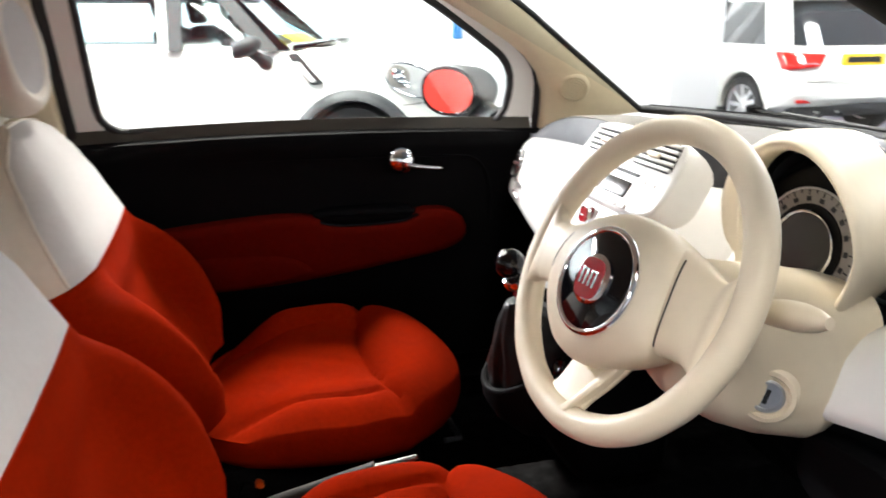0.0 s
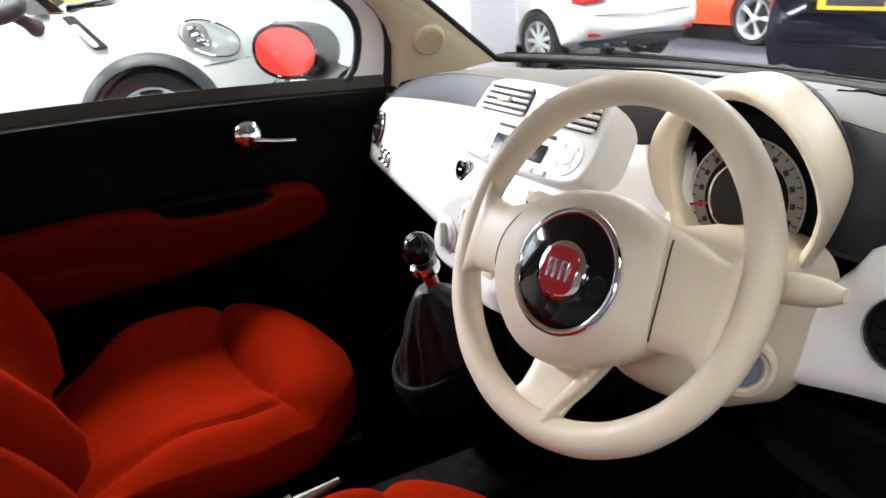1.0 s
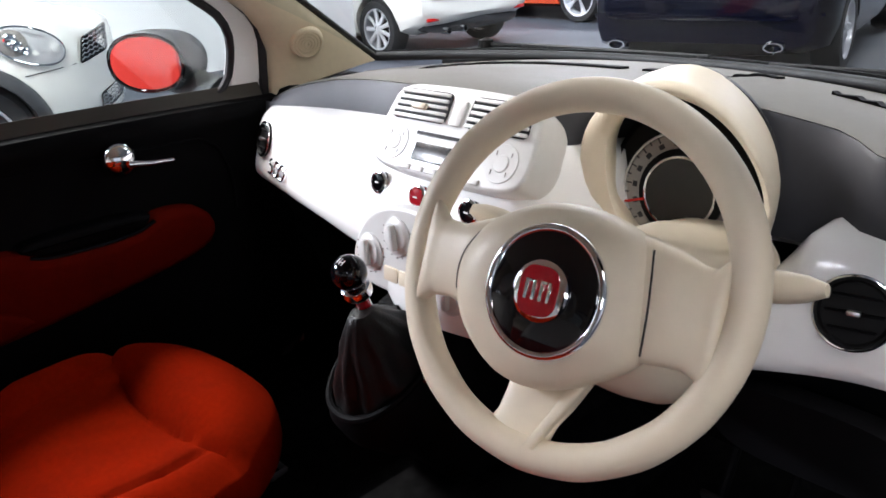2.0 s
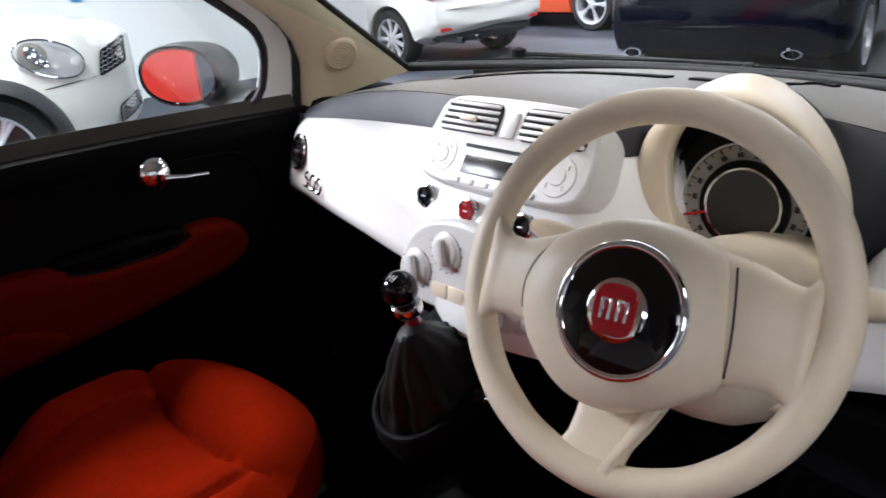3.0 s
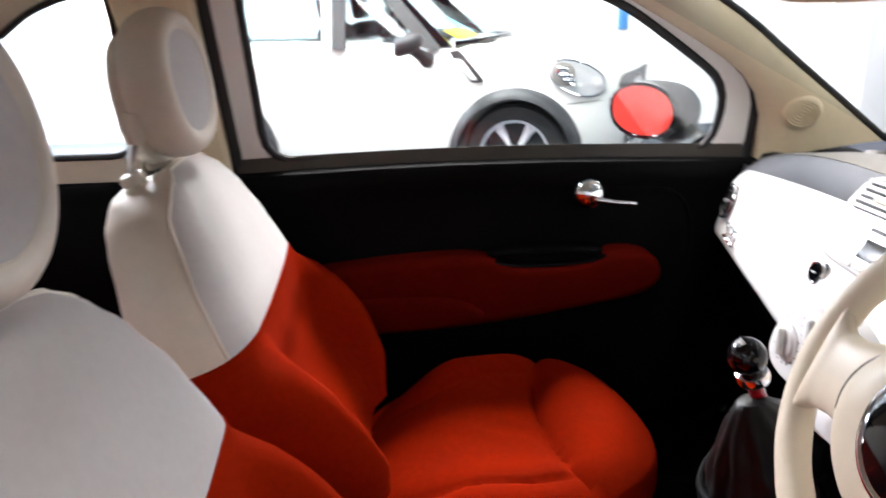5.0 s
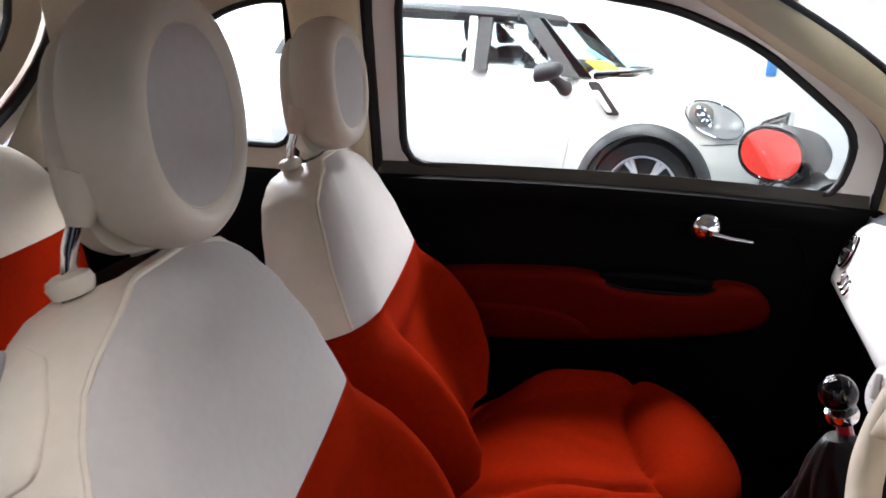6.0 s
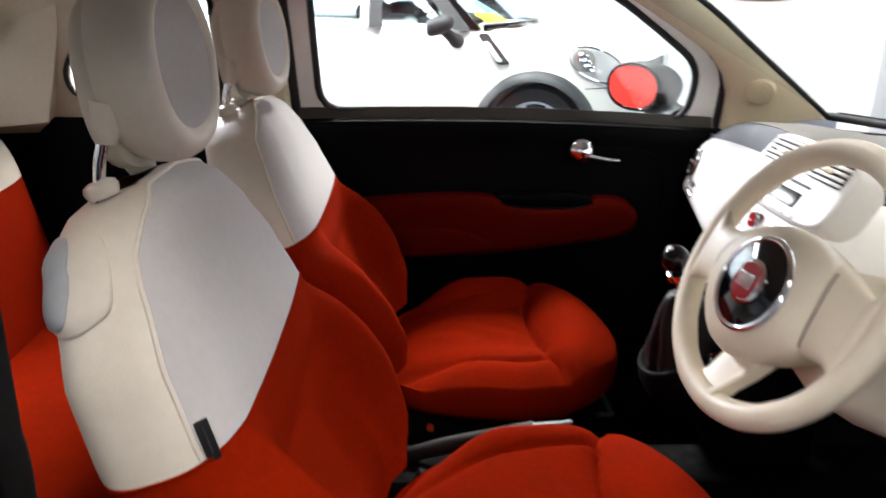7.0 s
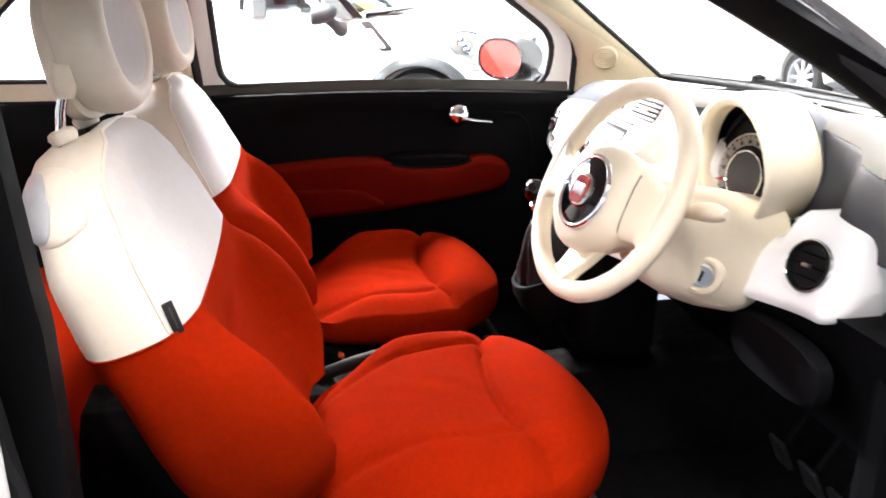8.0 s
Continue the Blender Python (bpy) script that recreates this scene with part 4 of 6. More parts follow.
# round outer vents
for s, c in ((1, Vector((fascia_x(0.612, 0.881) - 0.002, 0.612, 0.881))), (-1, Vector((fascia_x(-0.522, 0.845) - 0.004, -0.522, 0.845)))):
    m = frame_of(c, fascia_normal(c.y, c.z))
    r = 0.034 if s > 0 else 0.040
    v = part("side_vent", lathe([(r, -0.03), (r, 0.004), (r * 0.9, 0.007), (r * 0.84, 0.005), (r * 0.82, 0.0015), (0.0, 0.001)], m=m), DIALBLACK, dash, "round black air vent")
    part("bezel", tube([m @ Vector((r * math.cos(a), r * math.sin(a), 0.004)) for a in [2 * math.pi * k / 40 for k in range(40)]], 0.002, 8, True), CHROME, v, "chrome bezel")
    for k in (-1, 0, 1):
        part("slat", place(box(0, 0.018 * k, 0.003, r * (1.45 if k == 0 else 1.2), 0.003, 0.006, 0.001), m), BLACK, v)
    part("tab", place(box(0, 0, 0.006, 0.014, 0.006, 0.010, 0.002), m), SATIN, v)

# model numerals in chrome on the fascia
m = frame_of((fascia_x(0.516, 0.841) - 0.001, 0.516, 0.841), fascia_normal(0.516, 0.841)) @ Matrix.Diagonal((1.12, 1.12, 1.0, 1.0))
for k, dx in enumerate((-0.030, -0.001, 0.027)):
    if k == 0:
        pts = [(-0.026 - 0.012, 0.012), (-0.026 - 0.024, 0.012), (-0.026 - 0.025, 0.001), (-0.040, 0.003), (-0.034, -0.005), (-0.038, -0.013), (-0.052, -0.012)]
        part("numeral", tube([m @ Vector((x + 0.012, y, 0.003)) for x, y in rounded(pts, 2, False)], 0.0024, 6), CHROME, dash, "chrome digit")
    else:
        part("numeral", tube([m @ Vector((dx + 0.0125 * math.cos(a), 0.0125 * math.sin(a), 0.003)) for a in [2 * math.pi * j / 24 for j in range(24)]], 0.0024, 6, True), CHROME, dash, "chrome digit")

# radio stack: plate that follows the fascia, two vents, display, dials
STACKN = Vector((-0.83, 0, 0.56)).normalized()
SM = frame_of((0.199, -0.029, 0.980), STACKN)
PL = resample(rounded([(-0.135, 0.072), (-0.040, 0.0755), (0.040, 0.0755), (0.130, 0.072), (0.146, 0.030), (0.152, -0.020), (0.138, -0.052), (0.060, -0.058), (-0.060, -0.058), (-0.138, -0.052), (-0.152, -0.020), (-0.146, 0.030)], 2), 96)
radio = part("radio_panel", slab(PL, lambda x, y, d: SM @ Vector((x, y, 0.014 - d)), 0.06, 0.006, 4), STACK, dash, "ivory plastic radio panel")
for s in (-1, 1):
    VO = resample(fillet([(s * 0.019, 0.019), (s * 0.131, 0.018), (s * 0.122, 0.064), (s * 0.020, 0.064)], 0.010), 40)
    vent = part("vent", slab(VO, lambda x, y, d: SM @ Vector((x, y, 0.0155 - d)), 0.004), DIALBLACK, radio, "dark vent mouth")
    for k in range(5):
        y = 0.0225 + 0.0092 * k
        part("slat", place(box(s * 0.075, y, 0.0168, 0.108 - 0.002 * k, 0.0050, 0.004, 0.001), SM @ pose(0, 0, 0)), STACK, radio)
    part("vent_tab", place(box(s * 0.075, 0.038, 0.0200, 0.030, 0.009, 0.007, 0.003), SM), CREAM, radio)
    d = part("dial", lathe([(0.0, 0.0), (0.026, 0.0), (0.026, 0.0012), (0.0255, 0.0018), (0.012, 0.0018), (0.011, 0.0030), (0.0, 0.0033)], m=SM @ pose(s * 0.104, -0.017, 0.0135)), STACK, radio, "round control pad")
    for k in range(4):
        a = math.pi / 4 + k * math.pi / 2
        part("key_mark", place(box(s * 0.104 + 0.018 * math.cos(a), -0.017 + 0.018 * math.sin(a), 0.0156, 0.0012, 0.006, 0.001), SM @ pose(0, 0, 0)), DIAL, d)
part("hazard_symbol", place(box(0, 0.037, 0.0152, 0.022, 0.036, 0.004, 0.004), SM), STACK, radio)
part("cd_slot", place(box(0, 0.002, 0.0145, 0.130, 0.0045, 0.003), SM), DIALBLACK, radio)
part("display", place(box(0, -0.024, 0.0150, 0.118, 0.026, 0.003, 0.001), SM), SCREEN, radio, "grey display")
for k in range(6):
    part("preset_key", place(box(-0.066 + 0.0265 * k, -0.048, 0.0150, 0.023, 0.008, 0.004, 0.0015), SM), STACK, radio)

# three round switches under the radio
for y, z, mat, lab in ((0.102, 0.911, GLOSSBLACK, "round black switch with chrome ring"), (0.004, 0.910, BADGERED, "round red hazard switch with chrome ring"), (-0.094, 0.908, GLOSSBLACK, "round black switch with chrome ring")):
    m = frame_of((fascia_x(y, z) - 0.002, y, z), (-0.97, -0.1 * y, 0.22))
    b = part("switch", lathe([(0.0145, -0.01), (0.0145, 0.004), (0.012, 0.007), (0.0, 0.008)], m=m), mat, dash, lab)
    part("ring", tube([m @ Vector((0.0152 * math.cos(a), 0.0152 * math.sin(a), 0.003)) for a in [2 * math.pi * k / 28 for k in range(28)]], 0.0028, 8, True), CHROME, b)
    part("symbol", place(box(0, 0, 0.0082, 0.008, 0.002, 0.0006), m), WHITEINK, b)

# heater panel
HM = frame_of((0.130, -0.002, 0.806), (-0.97, 0, 0.10))
HP = resample(rounded([(-0.128, 0.012), (-0.104, 0.058), (-0.060, 0.088), (0.0, 0.098), (0.060, 0.088), (0.104, 0.058), (0.140, 0.015), (0.138, -0.020), (0.105, -0.040), (0.0, -0.040), (-0.105, -0.040), (-0.130, -0.018)], 2), 72)
heater = part("heater_panel", slab(HP, lambda x, y, d: HM @ Vector((x, y, 0.012 - d)), 0.07, 0.008, 4), STACK, dash, "ivory plastic heater panel")
for kx, ky in ((-0.084, 0.014), (-0.023, 0.050)):
    m = HM @ pose(kx, ky, 0.012)
    k = part("heater_knob", lathe([(0.0, 0.0), (0.028, 0.0), (0.028, 0.002), (0.024, 0.003), (0.022, 0.005), (0.020, 0.006), (0.0, 0.006)], m=m), STACK, heater, "round ivory heater knob")
    part("grip", place(box(0, 0, 0.009, 0.011, 0.038, 0.012, 0.004), m @ pose(0, 0, 0, 0, 0, 12)), STACK, k)
    for j in range(11):
        a = radians(-200 + 22 * j)
        part("scale_mark", place(box(0.031 * math.cos(a), 0.031 * math.sin(a), 0.0007, 0.002, 0.002, 0.001), m), DIAL, k)
for j in range(3):
    part("switch_key", place(box(-0.036 + 0.033 * j, -0.009, 0.0125, 0.031, 0.022, 0.005, 0.002), HM), CREAM, heater, "cream rocker switch")
m = HM @ pose(0.086, -0.006, 0.012)
k = part("heater_knob", lathe([(0.0, 0.0), (0.028, 0.0), (0.028, 0.002), (0.024, 0.003), (0.022, 0.005), (0.020, 0.006), (0.0, 0.006)], m=m), STACK, heater, "round ivory heater knob")
part("grip", place(box(0, 0, 0.009, 0.011, 0.038, 0.012, 0.004), m), STACK, k)

# instrument binnacle: an arched cream hood round one big dial
BC = lambda x, y, z: Vector((0.294 + x, -0.337 + y + 0.42 * (x + 0.034) + 0.22 * max(0.0, z), 0.958 + z))
rows, liner = [], []
for k in range(41):
    a = radians(-62 + 304 * k / 40)
    left = max(0.0, -math.cos(a)) ** 1.5
    yo, zo, yi, zi = 0.110 * math.cos(a) * (1 + 0.36 * left), 0.121 * math.sin(a), 0.0945 * math.cos(a) * (1 + 0.08 * left), 0.099 * math.sin(a)
    rows.append([BC(dx, -y, z) for dx, y, z in ((0.115, yo * 0.93, zo * 0.92), (0.065, yo * 0.98, zo * 0.97), (0.02, yo, zo), (-0.020, yo * 0.995, zo * 0.995), (-0.030, yo * 0.975, zo * 0.975), (-0.034, yo * 0.94, zo * 0.94),
                                               (-0.0345, (yo + yi) / 2, (zo + zi) / 2), (-0.031, yi * 1.05, zi * 1.05), (-0.024, yi * 1.01, zi * 1.01), (-0.010, yi, zi), (0.006, yi * 1.0, zi * 1.0))])
    liner.append([BC(dx, -y, z) for dx, y, z in ((0.004, yi * 1.005, zi * 1.005), (0.010, yi * 1.04, zi * 1.04), (0.03, yi * 1.10, zi * 1.10), (0.085, yi * 1.10, zi * 1.10))])
hood = part("instrument_hood", loft(rows, closed=False), CREAM, dash, "cream plastic instrument hood", 60)
part("hood_liner", loft(liner, closed=False), DIALBLACK, hood, "black inside of the hood", 60)
part("hood_back", loft([[BC(d, p.x, p.y) for p in ellipse(0.108 * a, 0.111 * a, 40)] for a, d in ((1.0, 0.108), (0.95, 0.14), (0.8, 0.175), (0.5, 0.20))]), GREYSOFT, dash, "charcoal back of the hood")
GM = frame_of((0.318, -0.302, 0.932), (-0.97, -0.14, 0.14)) @ Matrix.Diagonal((1.17, 1.17, 1.0, 1.0))
part("well", lathe([(0.086, 0.004), (0.094, -0.004), (0.0, -0.005)], m=GM @ Matrix.Diagonal((0.9, 1.02, 1, 1)), cap=False), DIALBLACK, dash)
dial = part("speedometer", lathe([(0.0465, 0.004), (0.0465, 0.006), (0.061, 0.006), (0.063, 0.002)], m=GM, cap=False), DIAL, dash, "pale grey speedometer ring")
part("tachometer", lathe([(0.046, 0.002), (0.046, 0.008), (0.038, 0.009)], m=GM, cap=False), DIALBLACK, dash, "black rev counter ring")
part("centre_display", lathe([(0.0365, 0.0), (0.0365, 0.012), (0.0, 0.0125)], m=GM), SCREEN, dash, "round grey trip display")
part("ring", tube([GM @ Vector((0.038 * math.cos(a), 0.038 * math.sin(a), 0.012)) for a in [2 * math.pi * k / 48 for k in range(48)]], 0.0018, 8, True), CHROME, dial, "chrome ring")
part("outer_ring", tube([GM @ Vector((0.0635 * math.cos(a), 0.0635 * math.sin(a), 0.006)) for a in [2 * math.pi * k / 48 for k in range(48)]], 0.0016, 8, True), SATIN, dial)
for k in range(27):
    a = radians(215 - 250 * k / 26)
    long = k % 2 == 0
    part("tick", place(box(0.0585 if long else 0.060, 0, 0.0068, 0.006 if long else 0.004, 0.0014, 0.0008), GM @ pose(0, 0, 0, 0, 0, math.degrees(a))), INK, dial)
    if long:
        part("tick", place(box(0.0515, 0, 0.0068, 0.005, 0.006, 0.0006), GM @ pose(0, 0, 0, 0, 0, math.degrees(a))), CLAD, dial)
part("needle", place(box(0.052, 0, 0.010, 0.024, 0.0028, 0.0015), GM @ pose(0, 0, 0, 0, 0, 196)), LAMPRED, dial, "red needle")
for k in range(4):
    part("warning_lamp", lathe([(0.0, 0.0), (0.006, 0.0), (0.005, 0.004), (0.0, 0.005)], n=16, m=GM @ pose(0.084 - 0.012 * k, -0.036 - 0.014 * k, 0.016)), CREAM, dial)

# steering column, stalks and lock
col = thing("steering_column", "cream steering column shroud with stalks and key barrel", "steering column", (0.15, -0.35, 0.8))
rows = []
for x, w, hi, lo in [(0.072, 0.044, 0.945, 0.835), (0.080, 0.058, 0.948, 0.800), (0.10, 0.068, 0.946, 0.775), (0.14, 0.076, 0.940, 0.750), (0.19, 0.081, 0.930, 0.730), (0.255, 0.086, 0.920, 0.715), (0.272, 0.084, 0.915, 0.718), (0.33, 0.075, 0.905, 0.75)]:
    rows.append([Vector((x, -0.354 + p.x, (hi + lo) / 2 + p.y)) for p in ellipse(w, (hi - lo) / 2, 40, 3.0)])
part("shroud", loft(rows), CREAM, col, "cream plastic shroud", 50)
m = frame_of((0.178, -0.428, 0.803), (-0.62, -0.78, 0.06))
lk = part("lock_boss", lathe([(0.036, -0.03), (0.034, 0.002), (0.031, 0.008), (0.026, 0.009), (0.0235, 0.005), (0.0, 0.004)], m=m), CREAM, col)
part("key_barrel", lathe([(0.020, 0.0), (0.020, 0.007), (0.018, 0.009), (0.015, 0.009), (0.0145, 0.0075), (0.0, 0.0075)], m=m), SATIN, lk, "grey metal key barrel")
part("key_slot", place(box(0, 0, 0.0078, 0.005, 0.018, 0.002), m @ pose(0, 0, 0, 0, 0, -15)), INK, lk)
for pts in ([(0.13, -0.29, 0.896), (0.11, -0.23, 0.926), (0.085, -0.172, 0.950)], [(0.125, -0.41, 0.905), (0.128, -0.48, 0.928), (0.131, -0.556, 0.943)]):
    part("stalk", tube(resample(rounded(pts, 2, False), 10, False), [0.009, 0.009, 0.010, 0.011, 0.013, 0.0145, 0.0150, 0.0145, 0.012, 0.006], 14), CREAM, col, "cream control stalk")

# steering wheel
HUB = Vector((0.0355, -0.350, 0.9325))
wheel = thing("steering_wheel", "cream leather three-spoke steering wheel with a round badge", "steering wheel", HUB)
WN = Vector((-0.890, -0.133, 0.437))
WM = frame_of(HUB, WN)
HM0 = WM @ pose(0.001, -0.018, 0.028)
RM = frame_of((0.0395, -0.3430, 0.9308), (-0.89, -0.117, 0.4394))
RIM = 0.1780
rimpts, rimrad = [], []
for k in range(192):
    a = 2 * math.pi * k / 192
    rimpts.append(RM @ Vector((RIM * math.cos(a), RIM * math.sin(a), 0.0)))
    rimrad.append(0.0172 + 0.0003 * (1 - math.cos(a * 18)) * max(0.0, min(1.0, -math.sin(a) * 2 - 0.3)))
part("rim", tube(rimpts, rimrad, 16, True), CREAM, wheel, "thick cream leather rim", 80)


def spoke(side, stations):
    """A spoke lofted across stations (distance out, upper edge, lower edge, height, half thickness)."""
    rows = []
    for a, b in zip(stations, stations[1:] + stations[-1:]):
        for f in ((0, 0.34, 0.67) if a is not b else (0,)):
            r, hi, lo, z, th = (p + (q - p) * f for p, q in zip(a, b))
            rows.append([WM @ Vector((side * r, (hi + lo) / 2 + p.x, z + p.y)) for p in ellipse((hi - lo) / 2, th, 36, 2.7)])
    return loft(rows)


RIGHT = [(0.040, 0.058, -0.068, -0.010, 0.024), (0.080, 0.052, -0.063, -0.006, 0.025), (0.105, 0.046, -0.060, -0.003, 0.022), (0.128, 0.037, -0.058, -0.003, 0.0175), (0.141, 0.035, -0.063, -0.002, 0.014),
                        (0.149, 0.044, -0.073, 0.0, 0.0125), (0.154, 0.054, -0.082, 0.0, 0.0110), (0.158, 0.058, -0.085, 0.0, 0.006)]
LEFT = [(0.040, 0.056, -0.076, -0.012, 0.024), (0.085, 0.045, -0.066, -0.005, 0.026), (0.108, 0.036, -0.054, -0.003, 0.0225), (0.128, 0.029, -0.050, -0.002, 0.018), (0.150, 0.031, -0.052, -0.001, 0.014),
                         (0.160, 0.041, -0.060, 0.0, 0.0125), (0.167, 0.053, -0.070, 0.0, 0.0110), (0.171, 0.057, -0.074, 0.0, 0.006)]
part("spoke", spoke(1, RIGHT), CREAM, wheel, "broad cream spoke", 70)
part("spoke", spoke(-1, LEFT), CREAM, wheel, "broad cream spoke", 70)


def lower_spoke(edges, z0, z1, th):
    """The spoke that drops to the rim: (distance down, left edge, right edge) stations."""
    rows = []
    for i, (r, lo, hi) in enumerate(edges):
        z = z0 + (z1 - z0) * i / (len(edges) - 1)
        rows.append([WM @ Vector(((hi + lo) / 2 + p.x, -r, z + p.y)) for p in ellipse((hi - lo) / 2, th, 28, 3.4)])
    return loft(rows)


low = part("lower_spoke", lower_spoke([(0.07, -0.046, 0.052), (0.10, -0.045, 0.041), (0.125, -0.046, 0.030), (0.145, -0.048, 0.019), (0.158, -0.054, 0.016), (0.165, -0.062, 0.020), (0.169, -0.064, 0.022)], -0.026, -0.002, 0.0075), CREAM, wheel, "flat cream lower spoke", 60)
part("spoke_rib", lower_spoke([(0.075, 0.026, 0.044), (0.10, 0.024, 0.040), (0.125, 0.015, 0.029), (0.145, 0.007, 0.018), (0.158, 0.002, 0.013), (0.168, -0.002, 0.012)], -0.020, 0.005, 0.0085), CREAM, low, "raised edge rib", 60)
PAD = resample(rounded([(-0.075, 0.050), (-0.028, 0.070), (0.034, 0.068), (0.080, 0.050), (0.092, 0.012), (0.097, -0.030), (0.094, -0.064), (0.055, -0.092), (0.012, -0.112), (-0.025, -0.116), (-0.062, -0.106), (-0.098, -0.076),
                        (-0.116, -0.044), (-0.120, -0.012), (-0.110, 0.014), (-0.096, 0.036)], 2), 96)
hubrows = []
for sc, z in ((0.55, -0.075), (0.80, -0.060), (0.93, -0.036), (0.985, -0.014), (1.0, 0.000), (0.985, 0.010), (0.95, 0.018), (0.88, 0.025), (0.78, 0.031), (0.68, 0.0345), (0.58, 0.0355)):
    hubrows.append([WM @ Vector((0.0 + (p.x - 0.0) * sc, -0.018 + (p.y + 0.018) * sc, z)) for p in PAD])
part("airbag_cover", loft(hubrows), CREAM, wheel, "domed cream horn pad", 70)
for stations, side, pts, r in ((RIGHT, 1, [(0.086, 0.040), (0.091, 0.020), (0.0950, -0.014), (0.0955, -0.040), (0.0935, -0.054)], 0.0011), (LEFT, -1, [(0.092, 0.032), (0.106, 0.012), (0.1145, -0.012), (0.1120, -0.038)], 0.0007)):
    line = []
    for p in rounded([Vector(q) for q in pts], 2, False):
        a, b = next((a, b) for a, b in zip(stations, stations[1:]) if p[0] <= b[0])
        _, hi, lo, z, th = (u + (v - u) * (p[0] - a[0]) / (b[0] - a[0]) for u, v in zip(a, b))
        off = min(1.0, abs(p[1] - (hi + lo) / 2) * 2 / (hi - lo))
        line.append(WM @ Vector((side * p[0], p[1], z + th * (1 - off ** 2.7) ** (1 / 2.7))))
    part("seam", tube(line, r, 6), INK, wheel)
part("badge_disc", lathe([(0.058, 0.0), (0.058, 0.012), (0.054, 0.014), (0.0, 0.0145)], n=64, m=HM0), GLOSSBLACK, wheel, "gloss black centre disc")
part("chrome_ring", tube([HM0 @ Vector((0.0595 * math.cos(a), 0.0595 * math.sin(a), 0.010)) for a in [2 * math.pi * k / 64 for k in range(64)]], 0.0046, 10, True), CHROME, wheel, "chrome ring")
bd = part("badge", lathe([(0.029, 0.010), (0.029, 0.018), (0.025, 0.020), (0.0, 0.0205)], n=48, m=HM0), CHROME, wheel, "round chrome badge")
part("badge_field", loft([[HM0 @ Vector((p.x, p.y, z)) for p in ellipse(0.0205, 0.0235, 40, 3.2)] for z in (0.019, 0.0218)]), BADGERED, bd, "dark red enamel field")
for k in range(4):
    part("badge_stroke", place(box(-0.012 + 0.008 * k, 0, 0.0225, 0.003, 0.019, 0.002, 0.0005), HM0), CHROME, bd)
    if k % 2 == 0:
        part("badge_stroke", place(box(-0.010 + 0.008 * k, 0.0085, 0.0225, 0.006, 0.0025, 0.002, 0.0005), HM0), CHROME, bd)

# gear lever with gaiter on its pod
gear = thing("gear_lever", "black ball gear knob with chrome collar, red stem, leather gaiter", "gear lever", (0.09, 0.02, 0.62))
G0, G1 = Vector((0.098, 0.034, 0.668)), Vector((0.029, 0.010, 0.838))
pod = []
for a, z in ((0.9, -0.10), (1.04, -0.05), (1.03, -0.01), (0.95, 0.008), (0.86, 0.006)):
    pod.append([G0 + pose(0, 0, 0, 0, -32, 0) @ Vector((p.x * a, p.y * a, z)) for p in ellipse(0.118, 0.086, 48, 2.2)])
part("pod", loft(pod), BLACK, gear, "black moulded console pod")
part("trim_ring", tube([G0 + pose(0, 0, 0, 0, -32, 0) @ Vector((p.x, p.y, 0.008)) for p in ellipse(0.108, 0.078, 48, 2.2)], 0.006, 8, True), BLACK, gear)
rows = []
for i in range(15):
    f = i / 14
    c = G0.lerp(G1 - Vector((-0.012, 0, 0.062)), f)
    tl = pose(0, 0, 0, 0, -32 * (1 - f) - 14 * f, 0)
    rows.append([c + tl @ Vector((p.x * (1 + 0.13 * math.sin(j * 1.25 + 2 * f) * (1 - f) * (0.3 + f)), p.y * (1 + 0.13 * math.sin(j * 1.25 + 2 * f) * (1 - f) * (0.3 + f)), 0.006 * math.sin(j * 0.9 + f * 14) * (1 - f)))
                 for j, p in enumerate(ellipse(0.088 * (1 - f) ** 0.9 + 0.017, 0.060 * (1 - f) ** 0.9 + 0.016, 60))])
part("gaiter", loft(rows), LEATHER, gear, "creased black leather gaiter", 60)
ax = (G1 - G0).normalized()
m = frame_of(G1, ax, (1, 0, 0))
part("stem", lathe([(0.012, -0.095), (0.010, -0.03), (0.0, -0.03)], m=m), BADGERED, gear, "dark red stem sleeve")
part("collar", lathe([(0.010, -0.042), (0.020, -0.040), (0.0215, -0.034), (0.020, -0.026), (0.013, -0.022), (0.0, -0.022)], m=m), CHROME, gear, "chrome collar")
part("knob", lathe([(0.010, -0.025)] + [(0.0245 * math.sin(radians(a)), -0.0245 * math.cos(radians(a))) for a in range(25, 181, 12)], m=m), GLOSSBLACK, gear, "gloss black ball knob")
for k in range(3):
    part("shift_mark", place(box(-0.005 + 0.005 * k, 0, 0.0246, 0.001, 0.010, 0.0006), m @ pose(0, 0, 0, 10, 0, 0)), WHITEINK, gear)
part("shift_mark", place(box(0, 0, 0.0248, 0.011, 0.001, 0.0006), m @ pose(0, 0, 0, 10, 0, 0)), WHITEINK, gear)

# console behind the lever, handbrake, pedals
con = thing("centre_console", "black plastic centre console with cup holders", "console", (-0.15, 0, 0.42))
part("tray", box(-0.12, 0.0, 0.38, 0.46, 0.15, 0.08, 0.02, 3), BLACK, con)
part("front_pod", box(0.21, 0.02, 0.60, 0.18, 0.20, 0.28, 0.04, 3), BLACK, con)
part("socket", lathe([(0.014, -0.01), (0.014, 0.004), (0.010, 0.006), (0.0, 0.003)], m=frame_of((0.085, -0.075, 0.690), (-0.8, -0.2, 0.5))), GLOSSBLACK, con, "black round power socket")
hb = thing("handbrake", "black handbrake lever with a satin metal tip", "handbrake", (-0.35, 0.03, 0.45))
